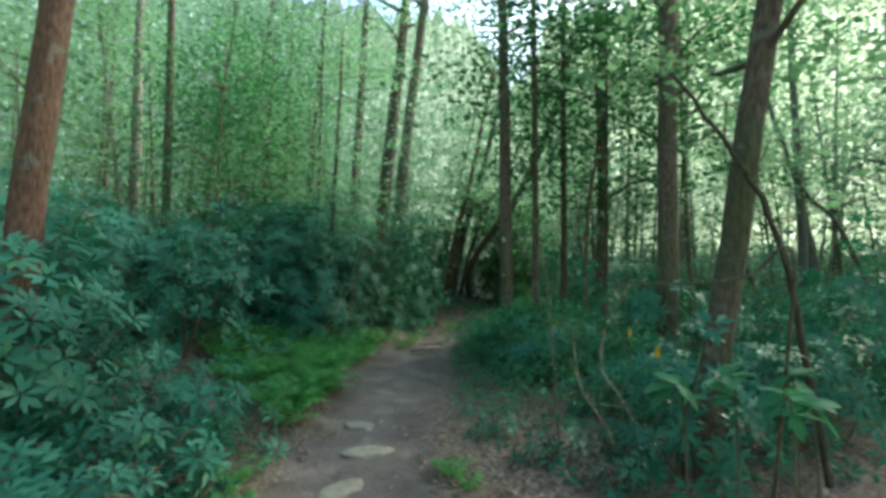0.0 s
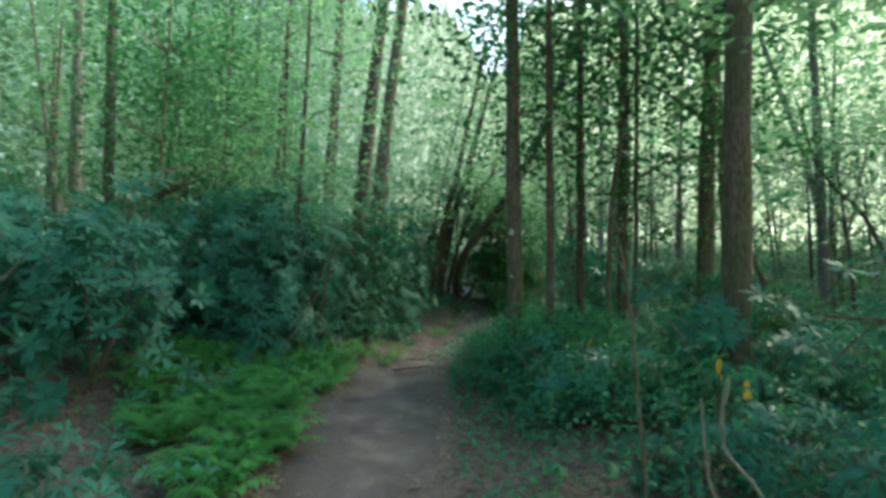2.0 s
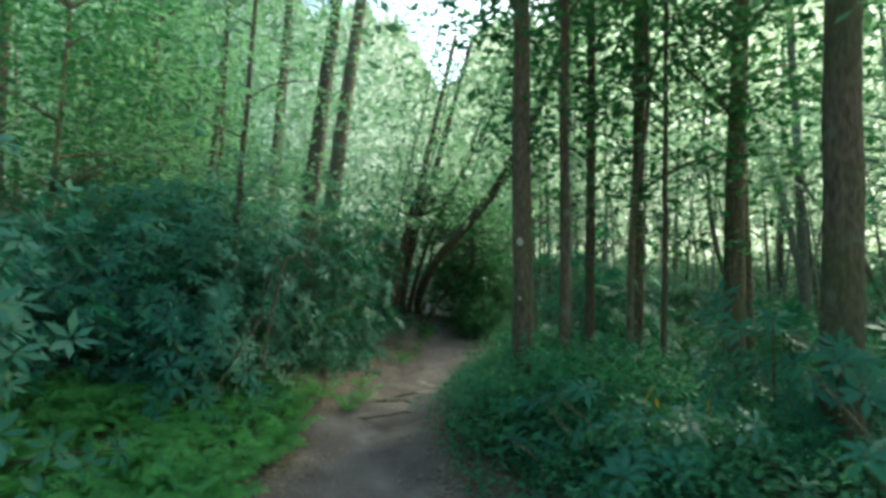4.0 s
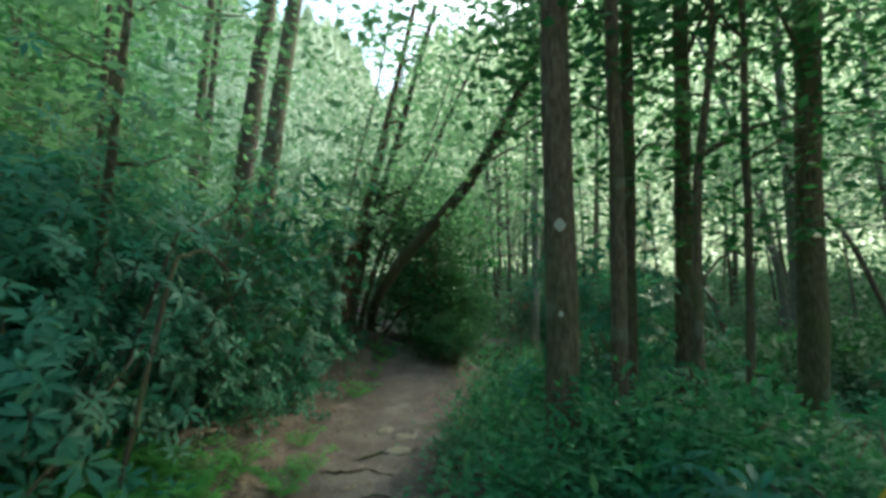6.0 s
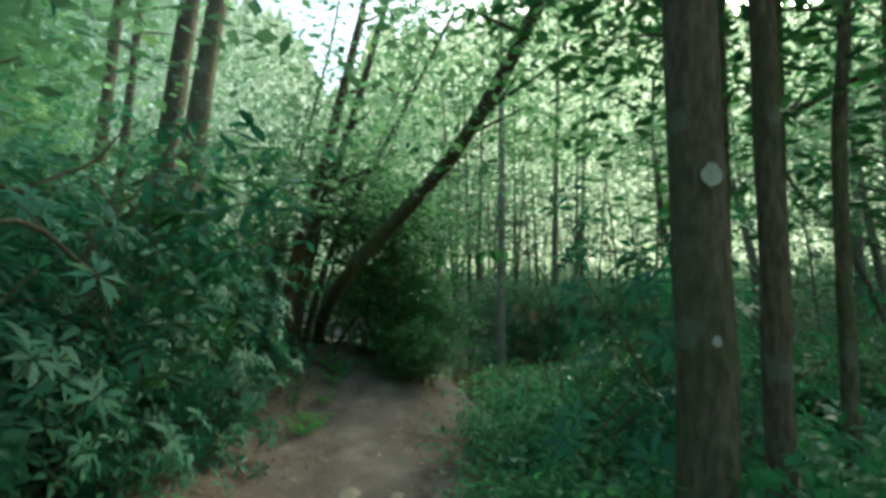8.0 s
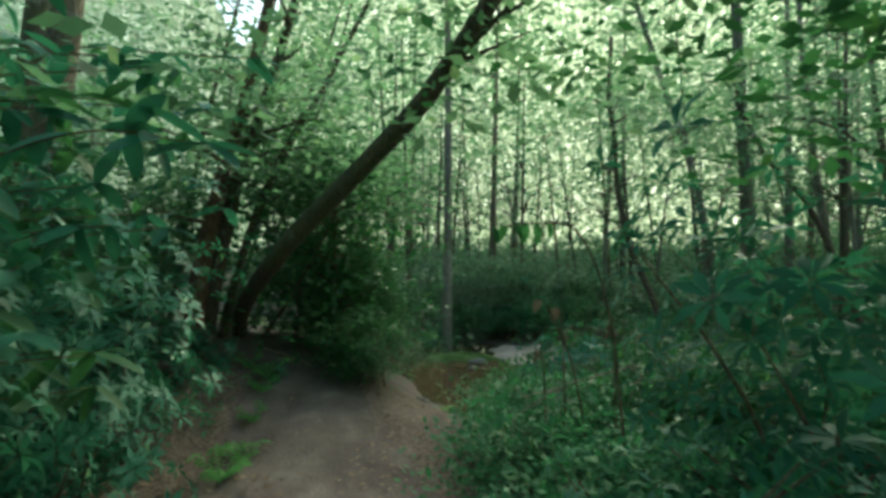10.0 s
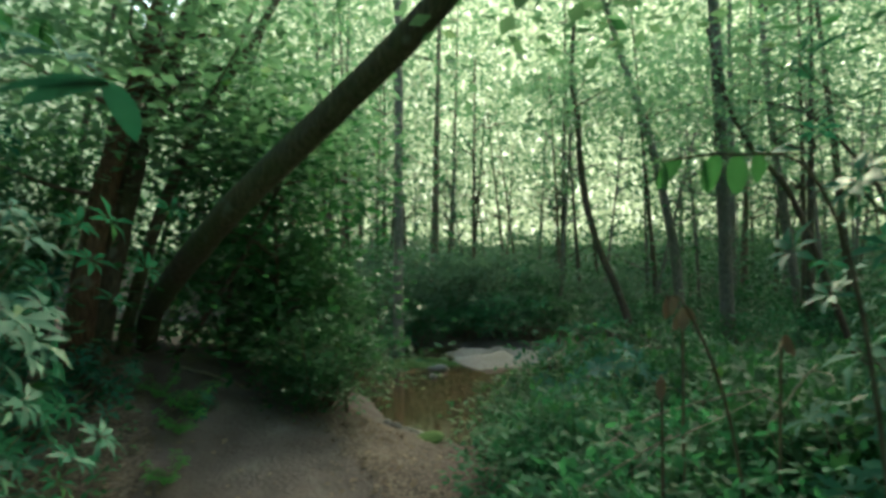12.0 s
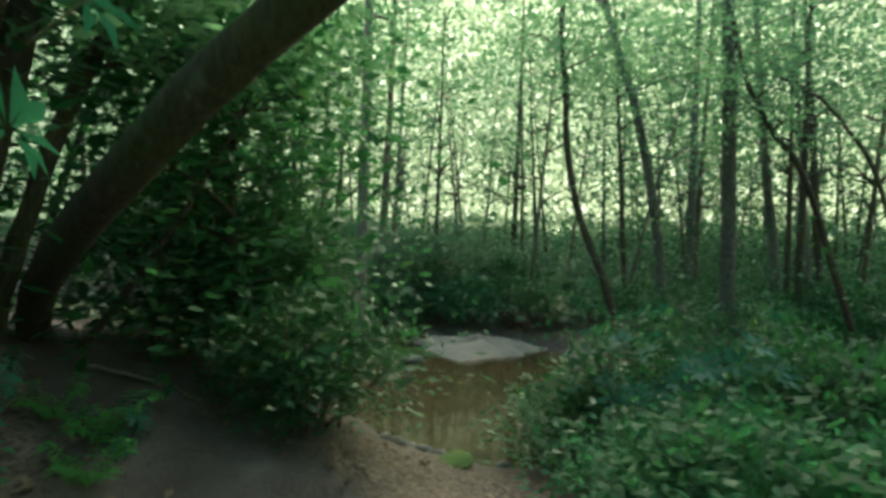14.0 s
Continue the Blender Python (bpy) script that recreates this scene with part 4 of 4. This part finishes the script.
def bar(name, x, y, a, b, h, turn, mat, label, category, seed):
    """A low rounded bank of sand or moss lying on the creek bed."""
    rs = np.random.RandomState(seed)
    n, m = 40, 14
    verts, faces = [], []
    for i in range(m + 1):
        q = i / m
        for j in range(n):
            t = j / n * 2 * math.pi
            k = 1 + .16 * math.sin(3 * t + seed) + .1 * math.sin(7 * t + 2 * seed) + .05 * math.sin(13 * t)
            verts.append((math.cos(t) * a * q * k, math.sin(t) * b * q * k, h * (1 - q * q) ** .8 * (1 + .25 * math.sin(4 * t + 6 * q)) + .014 * rs.randn() * (q < 1)))
    for i in range(m):
        for j in range(n):
            k = (j + 1) % n
            faces.append((i * n + j, i * n + k, (i + 1) * n + k, (i + 1) * n + j))
    ob = new(name, mesh_from(name, verts, faces, mat, True))
    ob.matrix_world = pose(x, y, WATER_Z - .04, 0, 0, turn)
    return tagged(ob, label, category)


bar("sand_bar", 7.7, 18.5, 1.25, .9, .22, -40, SAND, "pale dry sand bar at the far edge of the pool", "sand", 1)
bar("mossy_bank", 6.0, 19.15, .9, .35, .16, -35, MOSS, "low mossy green bank along the creek", "moss", 2)
lump("rock", 6.05, 18.5, (.2, .13, .08), STONE, 5, "dark wet rock at the edge of the pool", "rock", z=WATER_Z)
lump("rock", 5.6, 18.1, (.1, .07, .05), STONE, 6, "small dark wet rock in the pool", "rock", z=WATER_Z)
rs = np.random.RandomState(12)
for i in range(64):
    k = rs.rand()
    x, y = 3.25 + 1.5 * k + rs.randn() * .16, 15.75 - .5 * k + rs.randn() * .14
    r = rs.uniform(.03, .085)
    lump("stone", x, y, (r, r * rs.uniform(.6, .9), r * .5), STONE, 20 + i, "small grey stone on the gravel at the water's edge", "stone")
lump("moss_patch", 3.15, 14.9, (.2, .14, .05), MOSS, 8, "small cushion of bright moss beside the water", "moss")
for i, (x, y, r) in enumerate([(-.7, 3.6, .2), (-.62, 4.3, .22), (-.8, 5.0, .17), (.25, 10.3, .15), (.45, 10.9, .16), (.3, 11.4, .13), (.6, 11.1, .1)]):
    lump("trail_stone", x, y, (r, r * .65, .03), PALE_STONE, 60 + i, "flat pale stone worn into the earth trail", "stone", .44)

# fallen wood
def branch(name, points, r0, r1, mat, label, twigs=0, seed=0):
    rs = np.random.RandomState(seed)
    line = curve(points, 18)
    line += rs.randn(18, 3) * r0 * .25
    root = tagged(new(name), label, "branch")
    part("stem", mesh_from("stem", *tube(line, np.linspace(r0, r1, 18), 7, .06, seed), mat, True), root)
    for _ in range(twigs):
        b = line[rs.randint(4, 17)]
        e = b + rs.randn(3) * [.22, .22, .12]
        part("twig", mesh_from("twig", *tube(curve([b, (b + e) / 2 + rs.randn(3) * .03, e], 5), np.linspace(r1 * .8, .002, 5), 4), mat), root)
    return root


branch("fallen_stick", [(1.0, 16.6, lz(1.0, 16.6) + .02), (1.2, 16.45, lz(1.2, 16.45) + .035), (1.45, 16.15, lz(1.45, 16.15) + .02), (1.6, 15.85, lz(1.6, 15.85) + .01)], .02, .01, DEADWOOD, "pale bare stick lying on the trail", 0, 3)
branch("dead_limb", [(2.63, 3.57, lz(2.63, 3.57)), (2.39, 3.56, 1.33), (2.16, 3.56, 2.01), (1.89, 3.55, 2.4), (1.58, 3.54, 2.82)], .026, .012, BARK_DARK, "bare dead limb leaning among the shrubs", 7, 4)
branch("dead_twig", [(1.35, 3.9, lz(1.35, 3.9)), (1.2, 3.85, .3), (1.0, 3.83, .62), (.95, 3.82, 1.0)], .011, .004, DEADWOOD, "thin pale curved twig among the shrubs", 2, 5)
branch("dead_twig", [(2.3, 12.6, lz(2.3, 12.6)), (2.15, 12.3, .1), (2.05, 12.0, .35), (2.2, 11.7, .62)], .014, .005, DEADWOOD, "pale dead branch sticking out of the shrubs", 5, 6)

# leaves that hang close to the trail


def big_leaf(base, way, up, length, width, curl=.16):
    """One large oblong leaf with a sunken midrib and a bent tip."""
    way = way / np.linalg.norm(way)
    side = np.cross(way, up)
    side /= np.linalg.norm(side)
    nrm = np.cross(side, way)
    verts, tris, n = [], [], 10
    for i in range(n):
        q = i / (n - 1)
        w = width / 2 * math.sin(math.pi * min(.06 + .94 * q, .995)) ** .6
        c = base + way * length * q - nrm * length * curl * q * q
        verts += [c + side * w + nrm * w * .22, c, c - side * w + nrm * w * .22]
    for i in range(n - 1):
        a, b = 3 * i, 3 * i + 3
        tris += [(a, a + 1, b), (a + 1, b + 1, b), (a + 1, a + 2, b + 1), (a + 2, b + 2, b + 1)]
    return np.array(verts), np.array(tris)



def leaf_branch(name, points, leaf_at, size, mat, label, seed, width=.36, hang=.3):
    """A twig whose large leaves are parts of it."""
    rs = np.random.RandomState(seed)
    line = curve(points, 16)
    root = tagged(new(name), label, "branch")
    part("stem", mesh_from("stem", *tube(line, np.linspace(.009, .003, 16), 6), TWIG, True), root)
    for k in leaf_at:
        i = min(15, int(k * 15))
        way = np.array([rs.randn(), rs.randn(), -hang + .35 * rs.randn()])
        L = size * rs.uniform(.8, 1.2)
        v, t = big_leaf(line[i], way, np.array([.25 * rs.randn(), .25 * rs.randn(), 1.0]), L, L * width)
        part("leaf", tri_mesh("leaf", v, t, mat), root)
    return root


leaf_branch("overhanging_branch", [(-1.5, 11.2, 1.3), (-1.1, 11.1, 1.75), (-.6, 10.95, 2.02), (-.2, 10.82, 2.0)], [.4, .45, .5, .55, .6, .66, .7, .75, .8, .85, .88, .93, .97, 1, 1, 1, 1], .2, RHODO, "leafy rhododendron branch hanging over the trail", 7)
leaf_branch("overhanging_branch", [(-1.5, 11.3, 1.2), (-1.1, 11.3, 1.5), (-.75, 11.2, 1.68), (-.5, 11.1, 1.72)], [.5, .6, .7, .8, .88, .93, 1, 1, 1], .16, RHODO, "leafy rhododendron branch hanging over the trail", 8)
leaf_branch("overhanging_branch", [(-1.4, 10.6, 1.6), (-1.1, 10.5, 2.0), (-.8, 10.45, 2.3), (-.5, 10.5, 2.45)], [.4, .55, .7, .8, .9, 1, 1, 1, 1], .17, RHODO, "leafy rhododendron branch hanging over the trail", 9)
for i, (x, y, z) in enumerate([(-.75, 11.0, 1.35), (-.8, 10.7, 1.75), (-.7, 11.4, 2.2), (-.85, 10.9, 2.55), (-.75, 11.6, 1.6), (-.95, 10.3, 1.2), (-.7, 11.9, 2.0)]):
    leaf_branch("overhanging_branch", [(-1.5, 11.2, 1.0 + .2 * i), (-1.2, (y + 11.2) / 2, z - .15), (x, y, z)], [.55, .65, .75, .82, .88, .92, .96, 1, 1, 1, 1], .16, RHODO, "leafy rhododendron branch reaching toward the trail", 30 + i)
for i, (x, y, z) in enumerate([(-0.47, 11.43, 2.47), (-0.34, 11.59, 2.13), (-0.12, 11.68, 2.34), (-0.55, 11.25, 1.89), (-0.60, 11.16, 1.72), (-0.30, 11.68, 1.74), (-0.02, 11.75, 1.85), (-0.35, 11.47, 2.45), (0.13, 11.88, 2.71)]):
    leaf_branch("overhanging_branch", [(-1.7, 12.6, .9 + .15 * i), (-1.3, (y + 12.6) / 2, z - .1), (x, y, z)], [.5, .58, .65, .7, .76, .82, .88, .92, .96, 1, 1, 1, 1], .17, RHODO, "leafy rhododendron branch reaching toward the trail", 50 + i)
leaf_branch("hanging_spray", [(1.95, 10.8, lz(1.95, 10.8)), (1.9, 10.9, 1.2), (1.75, 11.0, 1.72), (1.55, 11.15, 1.78), (1.37, 11.28, 1.76)], [.7, .76, .82, .88, .94, 1], .105, LAUREL, "row of oval leaves hanging from a thin stem", 10, .5, 2.5)
leaf_branch("withered_spray", [(2.2, 11.3, lz(2.2, 11.3)), (2.1, 11.4, .8), (1.95, 11.5, 1.25), (1.88, 11.55, 1.3)], [.7, .8, .88, .94, 1], .09, DEAD, "withered brown leaves hanging on a thin stem", 11, .4, 2.0)
for i, (x, y, z) in enumerate([(2.11, 11.60, 1.19), (2.24, 11.24, 1.10), (1.94, 11.61, 0.90)]):
    leaf_branch("withered_spray", [(x + .2, y + .1, lz(x + .2, y + .1)), (x + .12, y + .06, z * .8 + .1), (x, y, z + .04)], [.8, .9, .96, 1], .085, DEAD, "withered brown leaves hanging on a thin stem", 60 + i, .4, 2.0)
for i, (x, y, z) in enumerate([(1.55, 6.95, .75), (2.06, 7.05, .62), (2.35, 5.7, .6), (1.9, 5.3, .85)]):
    leaf_branch("yellowed_spray", [(x, y + .05, lz(x, y)), (x, y + .03, z * .6), (x, y, z)], [.9, 1], .14, YELLOW, "yellowed leaves on a thin stem among the shrubs", 20 + i, .3, 2.0)
far_leaves("woodland_foliage", "sunlit leaves of the understorey beyond the creek", 44, 2600, 24, 17, 44, .4, 15, .2, CANOPY, [.8, .8, .22], (.22, 1.65))
for i, (x, y, z) in enumerate([(-.45, 12.2, 1.6), (-.4, 12.6, 2.0), (-.5, 13.0, 1.3), (-.3, 13.2, 2.4), (-.6, 12.8, 1.0), (-.2, 12.9, 2.9), (-.1, 13.6, 2.6)]):
    leaf_branch("overhanging_branch", [(-1.6, 13.3, .5 + .12 * i), (-1.1, (y + 13.3) / 2, z - .1), (x, y, z)], [.45, .52, .6, .66, .72, .78, .84, .9, .93, .96, 1, 1, 1, 1], .16, LAUREL, "leafy dark green branch reaching toward the trail", 80 + i)

# roots across the trail
for i, (x, y, w, turn) in enumerate([(-.3, 9.2, .7, 12), (-.1, 9.8, .7, -18), (.15, 10.3, .7, 8)]):
    c, q = math.cos(math.radians(turn)), math.sin(math.radians(turn))
    pts = [(x + c * w * k, y + q * w * k + .06 * math.sin(9 * k + i), lz(x + c * w * k, y + q * w * k + .06 * math.sin(9 * k + i)) + (.012 if abs(k) < .45 else -.02)) for k in (-.55, -.3, 0, .25, .55)]
    branch("tree_root", pts, .017, .007, BARK, "brown tree root lying bare across the trail", 0, 90 + i)

# bare branches among the shrubs
branch("dead_branch", [(-1.75, 9.2, lz(-1.75, 9.2)), (-1.52, 9.42, 1.5), (-1.44, 9.56, 1.69), (-1.33, 9.7, 1.73), (-1.17, 9.84, 1.57), (-1.07, 9.97, 1.42)], .02, .007, BARK_DARK, "dark bare branch arching out of the rhododendrons", 4, 100)
branch("dead_branch", [(-2.1, 9.7, lz(-2.1, 9.7)), (-1.65, 10.02, 1.77), (-1.53, 10.16, 1.93), (-1.29, 10.43, 2.15), (-1.15, 10.56, 2.43)], .018, .006, BARK_DARK, "dark bare branch arching out of the rhododendrons", 4, 101)
branch("dead_branch", [(2.45, 12.45, lz(2.45, 12.45)), (2.57, 12.29, .3), (2.65, 12.11, .49), (2.87, 11.84, .63), (2.95, 11.6, .72)], .014, .005, DEADWOOD, "pale dead branch lying over the low plants", 3, 102)
branch("dead_branch", [(2.72, 11.6, lz(2.72, 11.6)), (2.76, 11.5, .53), (2.87, 11.44, .72), (2.99, 11.36, .9)], .012, .005, DEADWOOD, "pale dead branch sticking out of the low plants", 4, 103)
branch("dead_branch", [(.95, 4.3, lz(.95, 4.3)), (.88, 4.31, 1.1), (.86, 4.32, 1.33), (.81, 4.35, 1.7), (.78, 4.37, 1.85)], .009, .004, TWIG, "thin bare upright twig among the shrubs", 4, 104)
branch("dead_branch", [(2.0, 3.2, lz(2.0, 3.2)), (1.85, 2.75, 1.3), (1.77, 2.68, 1.6), (1.67, 2.82, 1.45), (1.45, 3.07, 1.39), (1.03, 3.26, 1.4)], .011, .004, TWIG, "thin bare branch curving over the shrubs", 5, 105)
branch("dead_branch", [(1.3, 4.22, .98), (1.28, 4.23, .68), (1.36, 4.1, .5), (1.5, 3.9, .2), (1.6, 3.75, lz(1.6, 3.75))], .012, .006, DEADWOOD, "pale crooked twig under the shrubs", 2, 106)

# broad-leaved seedlings on the leaf litter
for i, (x, y, z) in enumerate([(1.3, 2.85, .82), (1.5, 2.7, .9), (1.66, 2.5, .85), (1.85, 2.62, .78), (1.95, 2.9, .86)]):
    leaf_branch("broadleaf_seedling", [(x + .03, y + .03, lz(x, y) - .02), (x + .02, y, z * .5), (x, y, z), (x - .06, y - .03, z + .03)], [.6, .66, .72, .8, .86, .92, 1, 1, 1], .15, HERB, "knee-high seedling with broad flat pale green leaves", 110 + i, .52, .05)

# dark leaves close beside the trail
for i in range(12):
    x, y, z = -.95 + .45 * (i * .618 % 1), 11.0 + 1.4 * (i * .414 % 1), .9 + 1.6 * (i * .732 % 1)
    leaf_branch("overhanging_branch", [(-1.9, y + .3, z * .4), (-1.4, y + .15, z - .1), (x, y, z)], [.5, .58, .66, .72, .78, .84, .88, .92, .96, 1, 1, 1, 1], .2, LAUREL, "dark leafy branch reaching toward the trail", 130 + i)
